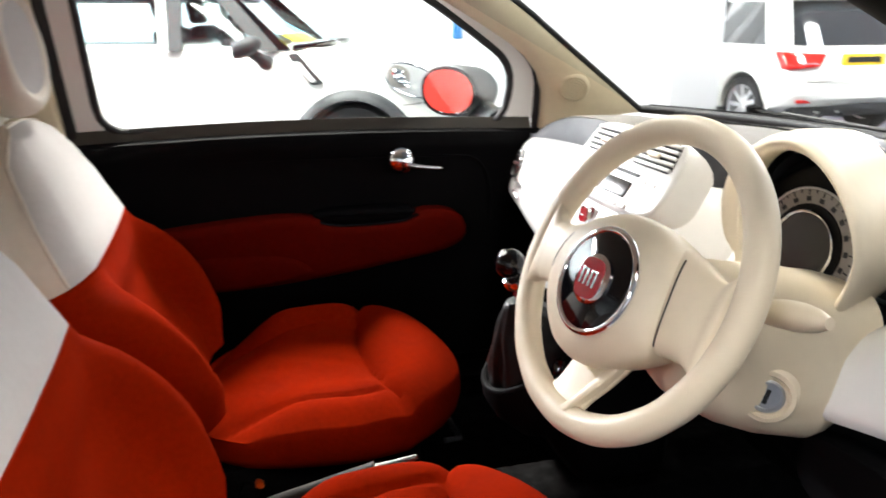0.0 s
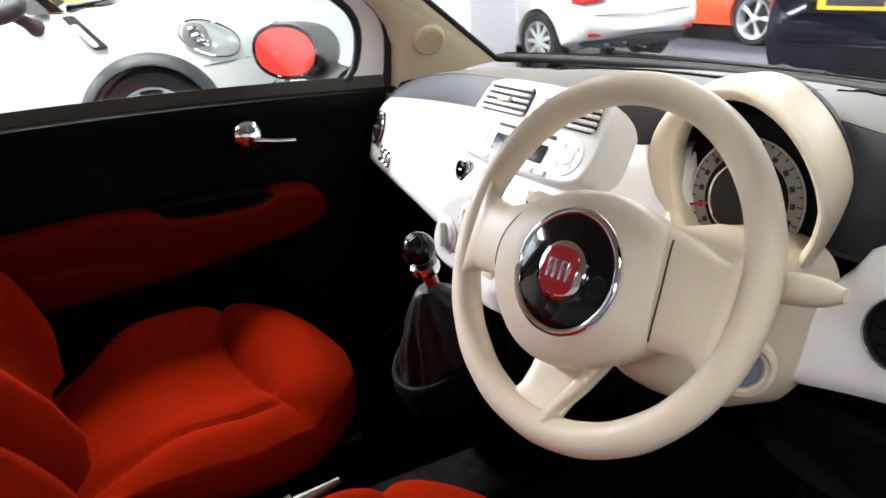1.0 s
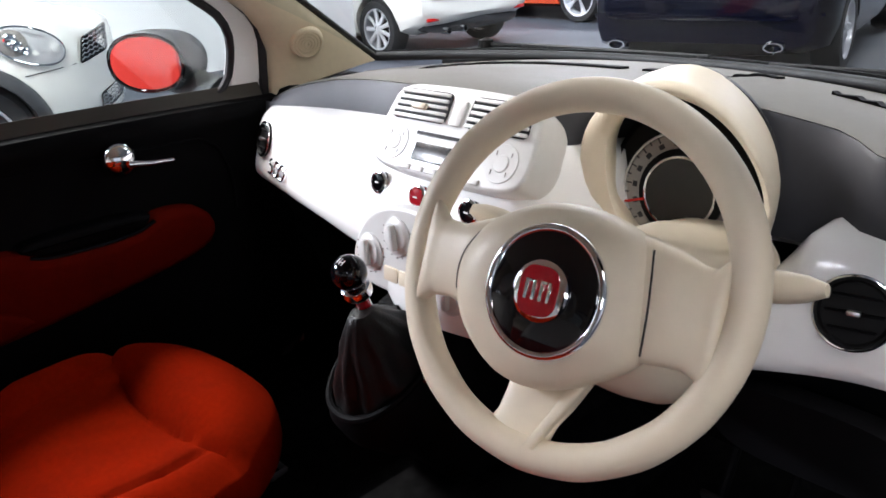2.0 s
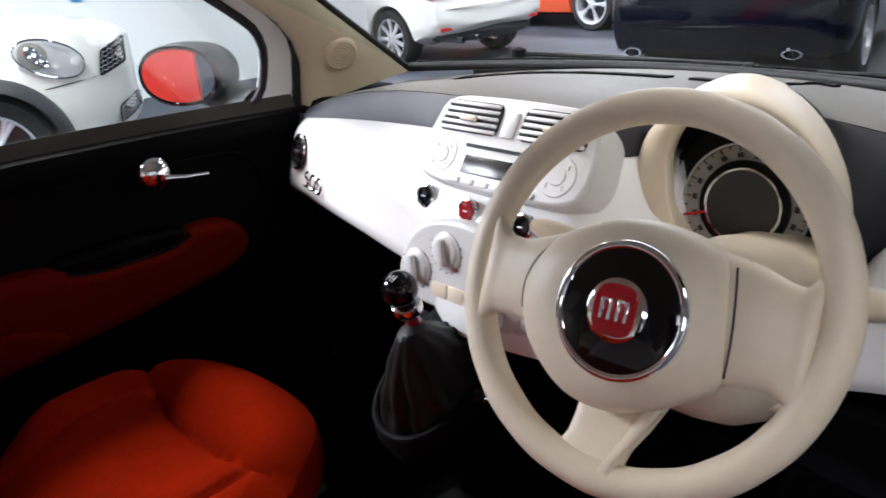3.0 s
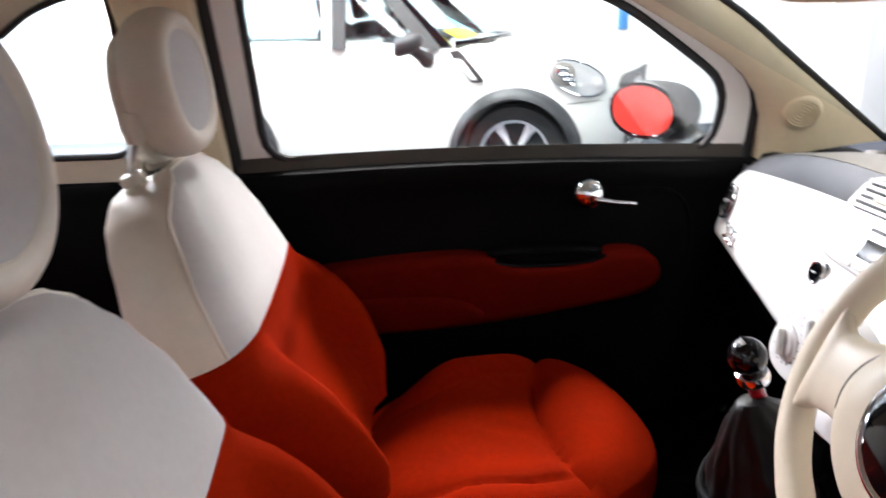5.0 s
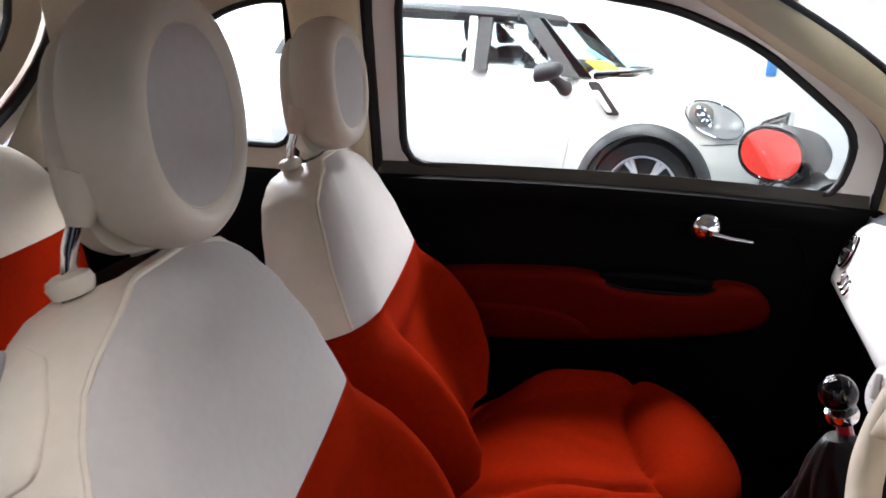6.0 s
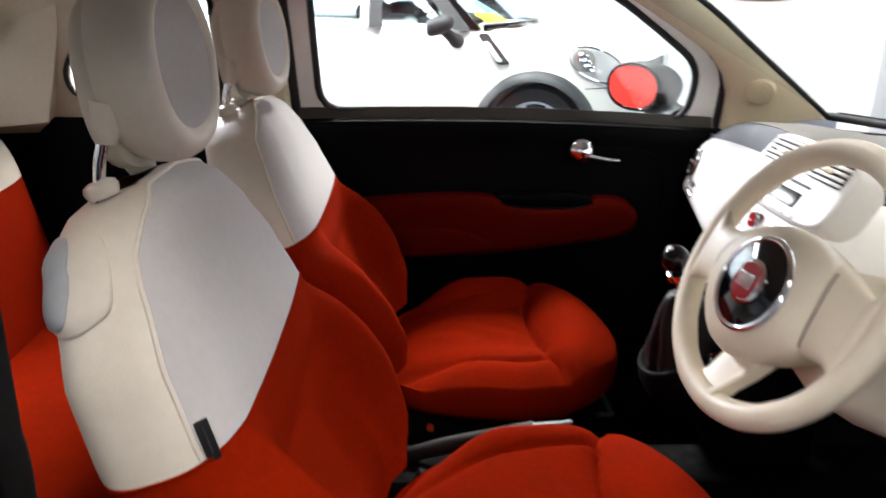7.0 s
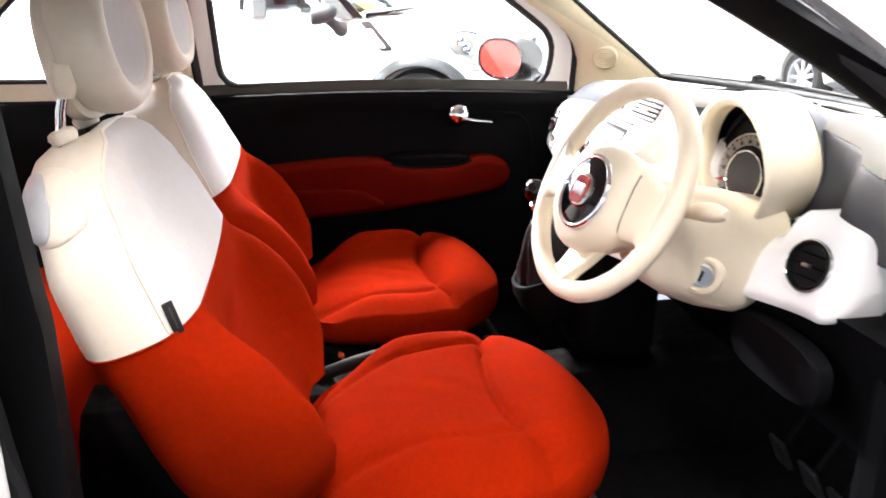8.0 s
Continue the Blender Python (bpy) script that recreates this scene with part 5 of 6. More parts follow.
part("grip", tube([(-0.46, 0.01, 0.44), (-0.36, 0.0, 0.475), (-0.20, -0.025, 0.525)], [0.013, 0.016, 0.017], 12), LEATHER, hb)
part("button", tube([(-0.20, -0.025, 0.525), (-0.165, -0.029, 0.536), (-0.135, -0.033, 0.545)], [0.012, 0.007, 0.0045], 10), DARKSTEEL, hb, "satin metal lever tip")
for k, (y, w) in enumerate(((-0.30, 0.05), (-0.40, 0.055), (-0.48, 0.04))):
    pd = thing("pedal", "steel pedal with black rubber pad", "pedal", (0.47, y, 0.35), group="foot pedals")
    part("arm", tube([(0.62, y, 0.56), (0.53, y, 0.45), (0.485, y, 0.37)], 0.008, 8), BLACK, pd)
    part("pad", place(box(0, 0, 0, 0.012, w, 0.07, 0.005), pose(0.475, y, 0.355, 0, -25, 0)), RUBBER, pd)
for k, (y, x1) in enumerate(((0.30, 0.82), (-0.28, 0.80))):
    wp = thing("wiper", "black windscreen wiper resting on the scuttle", "wiper", (x1, y, 0.99))
    part("arm", tube([(x1 + 0.03, y + 0.25, 0.992), (x1 + 0.03, y, 0.997), (x1 + 0.01, y - 0.28, 1.000)], 0.005, 8), BLACK, wp)
    part("blade", tube([(x1 + 0.012, y + 0.12, 1.001), (x1 + 0.005, y - 0.34, 1.004)], 0.004, 6), RUBBER, wp)
    part("pivot", lathe([(0.018, -0.02), (0.018, 0.01), (0.0, 0.016)], m=pose(x1 + 0.03, y + 0.25, 0.992)), BLACK, wp)


# ---- parked cars in the showroom ----
def cut(bm, *cutters):
    """The bmesh with the cutters taken out of it."""
    me = bpy.data.meshes.new("tmp")
    bmesh.ops.recalc_face_normals(bm, faces=bm.faces)
    bm.to_mesh(me)
    bm.free()
    ob = new("tmp", me)
    tools = []
    for c in cutters:
        mc = bpy.data.meshes.new("tmp")
        bmesh.ops.recalc_face_normals(c, faces=c.faces)
        c.to_mesh(mc)
        c.free()
        t = new("tmp", mc)
        tools.append(t)
        md = ob.modifiers.new("cut", "BOOLEAN")
        md.operation, md.object, md.solver = "DIFFERENCE", t, "EXACT"
    res = bpy.data.meshes.new_from_object(ob.evaluated_get(bpy.context.evaluated_depsgraph_get()))
    out = bmesh.new()
    out.from_mesh(res)
    for o in [ob] + tools:
        bpy.data.objects.remove(o)
    return out


def car_wheel(car, m, r, rim_r, spokes, width=0.21, twin=False):
    """A wheel whose axle is the local z of m, outer face up."""
    w = part("wheel", lathe([(rim_r * 0.98, -width / 2), (r * 0.93, -width / 2), (r, -width * 0.32), (r, width * 0.32), (r * 0.94, width / 2), (rim_r * 1.04, width * 0.52), (rim_r * 1.0, width * 0.46),
                             (rim_r * 0.98, width * 0.2), (rim_r * 0.9, -width * 0.3)], n=48, m=m, cap=False), TYRE, car, "black tyre on an alloy rim")
    part("rim", lathe([(rim_r * 1.0, width * 0.44), (rim_r * 0.99, width * 0.50), (rim_r * 0.93, width * 0.47), (rim_r * 0.90, width * 0.30), (rim_r * 0.88, -width * 0.2), (rim_r * 0.9, -width * 0.3)], n=48, m=m, cap=False), ALLOY, w)
    part("brake_disc", lathe([(0.0, -0.02), (rim_r * 0.86, -0.02), (rim_r * 0.86, -0.01), (0.0, -0.01)], n=32, m=m), CLAD, w)
    for k in range(spokes):
        a = 2 * math.pi * k / spokes
        for off in ((-0.10, 0.10) if twin else (0,)):
            rows = []
            for i in range(5):
                f = i / 4
                rr = rim_r * (0.16 + 0.78 * f)
                ww = rim_r * ((0.055 if twin else 0.10) + 0.02 * f)
                z = width * (0.40 - 0.10 * math.sin(f * 2.5)) + 0.012
                rows.append([m @ (Matrix.Rotation(a + off * f, 4, "Z") @ Vector((rr, p.x, z - 0.012 + p.y))) for p in ellipse(ww, 0.014, 10, 3.0)])
            part("spoke", loft(rows), ALLOY, w)
    part("hub_cap", lathe([(0.0, width * 0.25), (rim_r * 0.2, width * 0.25), (rim_r * 0.19, width * 0.42), (0.0, width * 0.44)], n=24, m=m), ALLOY, w)
    return w


def parked_car(name, label, m, paint, sections, belt, roof, arches, wheel_r, rim_r, spokes, glass_mat, roof_mat, clad=False, twin=False, half=0.88):
    """A car by sections (x, half width, bottom, shoulder height), nose towards +x; belt and roof are (rear x, front x, half width, height)."""
    car = thing(name, label, "car", m.translation)
    T = lambda v: m @ Vector(v)
    rows = []
    for x, w, zb, zt in sections:
        prof = [(0.0, zb), (0.80, zb), (0.95, zb + 0.05), (0.99, zb + 0.25 * (zt - zb)), (1.0, zb + 0.50 * (zt - zb)), (0.985, zb + 0.78 * (zt - zb)), (0.93, zt - 0.03), (0.84, zt), (0.4, zt + 0.025), (0.0, zt + 0.03)]
        ring = [(w * a, z) for a, z in prof]
        rows.append([T((x, y, z)) for y, z in ring] + [T((x, -y, z)) for y, z in ring[-2:0:-1]])
    shell = loft(rows)
    cutters = []
    for ax in arches:
        for s in (1, -1):
            cutters.append(lathe([(wheel_r * 1.13, -0.17), (wheel_r * 1.13, 0.3)], "Z", 36, m @ pose(ax, s * (half - 0.14), wheel_r, -90 * s, 0, 0)))
    part("shell", cut(shell, *cutters), paint, car, "painted bodywork", 35)
    for ax in arches:
        for s in (1, -1):
            wm = m @ pose(ax, s * (half - 0.115), wheel_r, -90 * s, 0, 0)
            car_wheel(car, wm, wheel_r, rim_r, spokes, twin=twin)
            if clad:
                pts = [wm @ Vector((wheel_r * 1.20 * math.cos(a), wheel_r * 1.20 * math.sin(a), 0.128)) for a in [radians(-200 + 220 * k / 40) if s > 0 else radians(-20 + 220 * k / 40) for k in range(41)]]
                part("arch_cladding", tube(pts, 0.062, 8, flat=0.45), CLAD, car, "charcoal plastic wheel arch")
    # greenhouse
    (b0, b1, bw, bz), (r0, r1, rw, rz) = belt, roof
    def ring_at(f):
        x0, x1, w, z = b0 + (r0 - b0) * f, b1 + (r1 - b1) * f, bw + (rw - bw) * f, bz + (rz - bz) * f
        return [T(((x0 + x1) / 2 + p.x, p.y, z)) for p in ellipse((x1 - x0) / 2, w, 64, 5.0)]
    g = part("windows", loft([ring_at(f) for f in (0, 0.33, 0.66, 1.0)], cap=False), glass_mat, car, "car window glass")
    g.visible_shadow = False
    top = [[T(((r0 + r1) / 2 + p.x * sc, p.y * sc, rz + dz)) for p in ellipse((r1 - r0) / 2 + 0.03, rw + 0.02, 64, 5.0)] for sc, dz in ((1.0, -0.05), (1.01, -0.01), (0.96, 0.03), (0.7, 0.055), (0.2, 0.065))]
    part("roof", loft(top), roof_mat, car)
    return car, T, ring_at


def pillar(car, T, p0, p1, width, mat, name="window_pillar"):
    (x0, y0, z0), (x1, y1, z1) = p0, p1
    rows = [[T((x + a * width, y + b * 0.03, z)) for a, b in ((-0.5, -0.6), (0.5, -0.6), (0.5, 0.6), (-0.5, 0.6))] for x, y, z in ((x0, y0, z0), (x1, y1, z1))]
    part(name, loft(rows), mat, car)


# white crossover beside the passenger door, nose towards +x
M = pose(0.47, 4.16, 0, 0, 0, -16) @ pose(-1.30, 0.79, 0)
MINI = [(-1.58, 0.60, 0.40, 0.80), (-1.50, 0.80, 0.30, 0.97), (-1.2, 0.875, 0.25, 1.02), (-0.8, 0.885, 0.22, 1.02), (0.0, 0.885, 0.22, 1.02), (0.75, 0.885, 0.22, 1.01), (1.15, 0.885, 0.24, 1.00),
        (1.45, 0.88, 0.25, 0.985), (1.70, 0.82, 0.26, 0.96), (1.85, 0.73, 0.28, 0.94), (1.98, 0.60, 0.30, 0.91), (2.08, 0.45, 0.32, 0.88), (2.15, 0.26, 0.36, 0.84)]


def flank(x):
    """Half width of the crossover at x."""
    return next(wa + (wb - wa) * (x - xa) / (xb - xa) for (xa, wa, *_), (xb, wb, *_) in zip(MINI, MINI[1:]) if x <= xb)


car, T, ring = parked_car("white_crossover", "white compact crossover with dark roof and grey arches, parked alongside", M, CARWHITE, MINI, (-1.44, 1.14, 0.845, 1.00), (-1.30, 0.42, 0.70, 1.355),
                          (-0.72, 1.30), 0.325, 0.225, 6, TINTGLASS, CLAD, clad=True, twin=True, half=0.885)
for s in (1, -1):
    pillar(car, T, (0.775, s * 0.842, 0.99), (0.44, s * 0.695, 1.345), 0.11, RUBBER)
    pillar(car, T, (0.86, s * 0.800, 0.995), (0.49, s * 0.670, 1.345), 0.08, GLOSSBLACK)
    pillar(car, T, (0.09, s * 0.852, 0.99), (0.05, s * 0.702, 1.345), 0.05, CARWHITE)
    pillar(car, T, (0.165, s * 0.850, 0.99), (0.14, s * 0.700, 1.345), 0.09, RUBBER)
    pillar(car, T, (-1.36, s * 0.82, 0.99), (-1.21, s * 0.670, 1.345), 0.16, RUBBER)
    part("roof_rail", tube([T((0.36, s * 0.70, 1.345)), T((-0.4, s * 0.725, 1.365)), T((-1.2, s * 0.70, 1.35))], 0.024, 8), CLAD, car)
    head = [[T((0.645 + d, s * 1.00 + p.x, 1.02 + p.y + 0.25 * d)) for p in ellipse(0.085 * a, 0.062 * a, 24, 2.4)] for a, d in ((0.80, -0.065), (0.98, -0.045), (1.0, -0.01), (0.95, 0.04), (0.75, 0.08), (0.35, 0.10))]
    mr = part("wing_mirror", loft(head), CLAD, car, "dark grey door mirror", 60)
    part("mirror_foot", tube([T((0.66, s * 0.985, 1.00)), T((0.725, s * 0.960, 0.955)), T((0.745, s * 0.915, 0.925)), T((0.750, s * 0.875, 0.920))], [0.030, 0.036, 0.044, 0.050], 12), CLAD, mr)
    # slanted side grille behind the arch
    vt = resample(fillet([(0.885, 0.975), (0.955, 0.982), (1.118, 0.785), (1.035, 0.778)], 0.012), 30)
    sg = part("side_vent", slab(vt, lambda x, z, d: T((x, s * (0.897 - d), z)), 0.02, 0.004), CLAD, car, "slanted side vent")
    vi = resample(fillet([(0.925, 0.925), (0.965, 0.930), (1.070, 0.800), (1.030, 0.796)], 0.012), 30)
    part("side_vent_insert", slab(vi, lambda x, z, d: T((x, s * (0.905 - d), z)), 0.01, 0.003), BODYWHITE, sg)
    # headlamp: tilted oval with chrome rim, bright pod and grey reflector, then the mesh intakes that wrap the corner
    tip = lambda p: 1 - 0.22 * max(0.0, -p.x) ** 2
    ov = [Vector((1.675 + 0.172 * p.x + 0.020 * p.y, 0.806 - 0.062 * p.x + 0.094 * p.y * tip(p))) for p in ellipse(1.0, 1.0, 48, 2.3)]
    face = lambda x, z, d: T((x, s * (flank(x) + 0.012 - d), z))
    lamp = part("headlamp", slab(ov, face, 0.05, 0.012), COLUMNGREY, car, "clear teardrop headlamp with dark rim")
    part("lamp_rim", tube([face(p.x, p.y, 0.004) for p in ov], 0.006, 8, True), CHROME, lamp)
    part("dark_bezel", slab([Vector((1.598 + 0.072 * p.x + 0.012 * p.y, 0.830 - 0.020 * p.x + 0.070 * p.y)) for p in ellipse(1.0, 1.0, 36, 2.2)], lambda x, z, d: face(x, z, d - 0.003), 0.01, 0.003), DIAL, lamp, "warm grey inner bezel")
    for bx, bz, br in ((1.592, 0.848, 0.036), (1.618, 0.812, 0.032), (1.650, 0.782, 0.024)):
        part("bulb_pod", loft([[face(bx + br * a * p.x, bz + br * a * p.y, -d) for p in ellipse(1, 1, 20)] for a, d in ((1.0, 0.002), (0.95, 0.012), (0.7, 0.018), (0.3, 0.010))]), CHROME, lamp, "bright chrome lamp pod")
    part("indicator", loft([[face(1.805 + 0.026 * a * p.x, 0.770 + 0.030 * a * p.y, -d) for p in ellipse(1, 1, 20)] for a, d in ((1.0, -0.01), (0.9, 0.004), (0.5, 0.006))]), BODYWHITE, lamp, "small white side lamp")
    for outline, rows_n, lab in (([(1.950, 0.805), (2.120, 0.862), (2.105, 0.705), (1.918, 0.655)], 6, "black mesh of the upper grille"), ([(2.000, 0.465), (2.145, 0.515), (2.145, 0.405), (1.990, 0.360)], 5, "black mesh of the lower intake")):
        mesh = part("corner_grille", slab(resample(fillet(outline, 0.02), 40), face, 0.05, 0.006), GLOSSBLACK, car, lab)
        (xa, za), (xb, zb), (xc, zc), (xd, zd) = outline
        for k in range(1, rows_n):
            f = k / rows_n
            p, q = Vector((xa, za)).lerp(Vector((xd, zd)), f), Vector((xb, zb)).lerp(Vector((xc, zc)), f)
            part("mesh_bar", tube([face(p.x + (q.x - p.x) * g, p.y + (q.y - p.y) * g + (0.006 if j % 2 else -0.006), -0.003) for j, g in enumerate([0.05 + 0.09 * i for i in range(11)])], 0.0035, 5), LENS, mesh)
    part("bumper_gap", tube([face(x, z, 0.0125) for x, z in ((1.62, 0.645), (1.70, 0.652), (1.80, 0.659), (1.90, 0.665))], 0.0030, 6), INK, car)
    part("door_gap", tube([T((0.80, s * 0.880, 1.0)), T((0.82, s * 0.8925, 0.7)), T((0.78, s * 0.885, 0.36))], 0.0015, 6), INK, car)
grille = part("grille", loft([[T((2.13 + d - 0.02 * p.x ** 2, p.x * 0.26 * a, 0.73 + p.y * 0.10 * a)) for p in ellipse(1.0, 1.0, 40, 3.5)] for a, d in ((1.0, -0.10), (1.0, 0.02), (0.92, 0.03))]), GLOSSBLACK, car, "black front grille")
for k in range(5):
    part("grille_bar", tube([T((2.163 - 0.02 * (y / 0.26) ** 2, y, 0.65 + 0.04 * k)) for y in (-0.22, -0.11, 0, 0.11, 0.22)], 0.007, 6), LENS, grille)
low = part("lower_grille", loft([[T((2.10 + d - 0.02 * p.x ** 2, p.x * 0.28 * a, 0.44 + p.y * 0.06 * a)) for p in ellipse(1.0, 1.0, 40, 3.5)] for a, d in ((1.0, -0.12), (1.0, 0.06), (0.94, 0.07))]), GLOSSBLACK, car, "black lower intake")
for k in range(3):
    part("grille_bar", tube([T((2.173 - 0.02 * (y / 0.28) ** 2, y, 0.41 + 0.03 * k)) for y in (-0.22, -0.11, 0, 0.11, 0.22)], 0.006, 6), LENS, low)
part("wiper", tube([T((1.10, 0.55, 1.035)), T((1.19, 0.0, 1.055)), T((1.20, -0.46, 1.050)), T((1.05, -0.72, 1.03))], 0.013, 8), GLOSSBLACK, car)
part("screen_base", tube([T((0.92, 0.80, 1.005)), T((1.10, 0.60, 1.025)), T((1.16, 0.2, 1.035)), T((1.16, -0.2, 1.035)), T((1.10, -0.60, 1.025)), T((0.92, -0.80, 1.005))], 0.024, 8), GLOSSBLACK, car)
part("inner_dash", place(box(0, 0, 0, 0.42, 1.4, 0.08, 0.03), M @ pose(0.62, 0, 1.02)), CLAD, car)
for s in (1, -1):
    sb = part("inner_seat", place(box(0, 0, 0, 0.16, 0.46, 0.42, 0.06, 3), M @ pose(0.03, s * 0.38, 0.93, 0, -12, 0)), RUBBER, car, "black seat back")
    part("inner_head_restraint", place(box(0, 0, 0, 0.10, 0.26, 0.17, 0.04, 3), M @ pose(-0.05, s * 0.38, 1.235, 0, -12, 0)), RUBBER, sb)
helm = frame_of(T((0.36, -0.37, 1.07)), (-0.9, -0.15, 0.42))
part("inner_steering_wheel", merge(tube([helm @ Vector((0.18 * math.cos(a), 0.18 * math.sin(a), 0)) for a in [2 * math.pi * k / 36 for k in range(36)]], 0.015, 8, True), place(box(0, 0, 0, 0.34, 0.06, 0.02, 0.008), helm), place(box(0, 0, 0, 0.13, 0.11, 0.04, 0.015), helm)), RUBBER, car, "black steering wheel")
tagged(mesh_object("price_card", place(box(0, 0, 0, 0.010, 0.40, 0.11, 0.002), M @ pose(0.90, -0.46, 1.065, 0, -62, -10)), PAPERYELLOW), "yellow sales card behind the crossover's windscreen", "card")
tagged(mesh_object("sales_leaflet", place(box(0, 0, 0, 0.012, 0.5, 0.24, 0.002), M @ pose(0.78, 0.12, 1.10, 0, -62, 8)), PAPERBLUE), "pale blue printed sheet behind the crossover's windscreen", "leaflet")

# white hatchback seen from behind
M = pose(4.81, 6.086, 0, 0, 0, 91) @ pose(1.235, -0.87, 0)
AUDI = [(-1.93, 0.70, 0.42, 0.60), (-1.90, 0.80, 0.38, 0.74), (-1.80, 0.855, 0.32, 0.88), (-1.5, 0.87, 0.22, 0.93), (-0.8, 0.87, 0.20, 0.94), (0.4, 0.87, 0.20, 0.92), (1.2, 0.86, 0.20, 0.86), (1.75, 0.78, 0.22, 0.72), (2.0, 0.55, 0.28, 0.56)]
car, T, ring = parked_car("white_hatchback", "white compact hatchback parked tail towards the room", M, CARWHITE, AUDI, (-1.84, 0.95, 0.82, 0.92), (-1.45, 0.35, 0.60, 1.38), (-1.235, 1.235), 0.305, 0.215, 9, DARKGLASS, CARWHITE, half=0.87)
for s in (1, -1):
    pillar(car, T, (-1.66, s * 0.80, 0.90), (-1.32, s * 0.60, 1.38), 0.34, CARWHITE)
    pillar(car, T, (-0.55, s * 0.83, 0.90), (-0.5, s * 0.62, 1.38), 0.10, GLOSSBLACK)
    pillar(car, T, (0.92, s * 0.78, 0.90), (0.32, s * 0.58, 1.38), 0.12, CARWHITE)
    tq = resample(fillet([(0.40, 0.845), (0.875, 0.87), (0.86, 0.70), (0.52, 0.735)], 0.02), 48)
    on_tail = lambda y, z, d: T((-1.940 + d + 0.9 * max(0.0, y - 0.70) ** 1.5 + 0.60 * max(0.0, z - 0.74), s * y, z))
    lamp = part("tail_lamp", loft([[on_tail(0.66 + (p.x - 0.66) * k, 0.79 + (p.y - 0.79) * k, d) for p in tq] for k, d in ((1.0, 0.10), (1.0, 0.008), (0.96, 0.0), (0.7, -0.004), (0.4, -0.006), (0.1, -0.007))]), LAMPRED, car, "red angular tail lamp")
    part("reverse_lens", place(box(0, 0, 0, 0.01, 0.16, 0.022, 0.004), M @ pose(-1.932, s * 0.64, 0.755)), LENS, lamp)
    part("reflector", place(box(0, 0, 0, 0.02, 0.16, 0.035, 0.006), M @ pose(-1.905, s * 0.66, 0.40)), LAMPRED, car)
    part("tail_pipe", lathe([(0.035, 0.0), (0.035, 0.1), (0.028, 0.1), (0.028, 0.0)], n=20, m=M @ pose(-1.84, s * 0.12 + 0.35, 0.27, 0, -90, 0)), CHROME, car)
part("rear_valance", loft([[T((-1.90 - d + 0.10 * abs(p.x) ** 3, p.x * 0.72 * a, 0.350 + p.y * 0.10 * a)) for p in ellipse(1.0, 1.0, 40, 4.0)] for a, d in ((1.0, -0.08), (1.0, 0.012), (0.95, 0.02))]), CLAD, car, "black lower bumper")
pl = part("number_plate", place(box(0, 0, 0, 0.012, 0.52, 0.11, 0.002), M @ pose(-1.905, 0, 0.79)), PLATE, car, "yellow number plate")
part("plate_bar", place(box(-0.007, 0, 0, 0.003, 0.40, 0.055), M @ pose(-1.905, 0, 0.79)), INK, pl)
part("roof_spoiler", place(box(0, 0, 0, 0.22, 1.16, 0.03, 0.012), M @ pose(-1.48, 0, 1.405, 0, -6, 0)), CARWHITE, car)
part("bumper_crease", tube([T((-1.80, 0.86, 0.62)), T((-1.93, 0.66, 0.60)), T((-1.965, 0.0, 0.60)), T((-1.93, -0.66, 0.60)), T((-1.80, -0.86, 0.62))], 0.008, 8), CARWHITE, car)

# dark blue estate, tail towards the small car
M = pose(7.15, 2.90, 0, 0, 0, 12)
NAVYS = [(-2.17, 0.72, 0.34, 0.66), (-2.13, 0.83, 0.28, 0.86), (-2.0, 0.895, 0.24, 0.98), (-1.5, 0.91, 0.20, 1.0), (0.0, 0.91, 0.20, 1.0), (1.2, 0.90, 0.20, 0.94), (1.8, 0.82, 0.22, 0.80), (2.1, 0.60, 0.28, 0.62)]
car, T, ring = parked_car("dark_blue_estate", "glossy dark blue estate car parked tail on", M, NAVY, NAVYS, (-2.08, 1.15, 0.85, 0.98), (-1.75, 0.45, 0.64, 1.46), (-1.33, 1.33), 0.33, 0.225, 5, DARKGLASS, NAVY, half=0.91)
pl = part("number_plate", place(box(0, 0, 0, 0.012, 0.52, 0.11, 0.002), M @ pose(-2.185, 0.18, 0.80)), PLATE, car, "yellow number plate")
part("plate_bar", place(box(-0.007, 0, 0, 0.003, 0.40, 0.055), M @ pose(-2.185, 0.18, 0.80)), INK, pl)
part("plate_recess", place(box(0, 0, 0, 0.03, 0.70, 0.18, 0.02), M @ pose(-2.165, 0.18, 0.80)), GLOSSBLACK, car)
part("bumper_strip", tube([T((-2.08, 0.86, 0.52)), T((-2.20, 0.6, 0.50)), T((-2.22, 0.0, 0.50)), T((-2.20, -0.6, 0.50)), T((-2.08, -0.86, 0.52))], 0.020, 8), NAVY, car)
for s in (1, -1):
    part("tail_pipe", lathe([(0.046, -0.05), (0.046, 0.03), (0.039, 0.03), (0.036, -0.05)], n=24, m=M @ pose(-2.16, s * 0.60 + 0.04, 0.305, 0, -90, 0) @ Matrix.Diagonal((0.75, 1.55, 1.0, 1.0))), CHROME, car, "chrome exhaust tip")
    part("tail_lamp", place(box(0, 0, 0, 0.10, 0.34, 0.13, 0.03, 3), M @ pose(-2.10, s * 0.70, 0.88)), LAMPRED, car, "red tail lamp")
    pillar(car, T, (-1.86, s * 0.82, 0.96), (-1.6, s * 0.63, 1.46), 0.30, NAVY)
part("diffuser", place(box(0, 0, 0, 0.08, 1.1, 0.12, 0.02), M @ pose(-2.12, 0, 0.30)), BLACK, car)

# orange coupe across the far end
M = pose(8.95, 7.20, 0, 0, 0, -92)
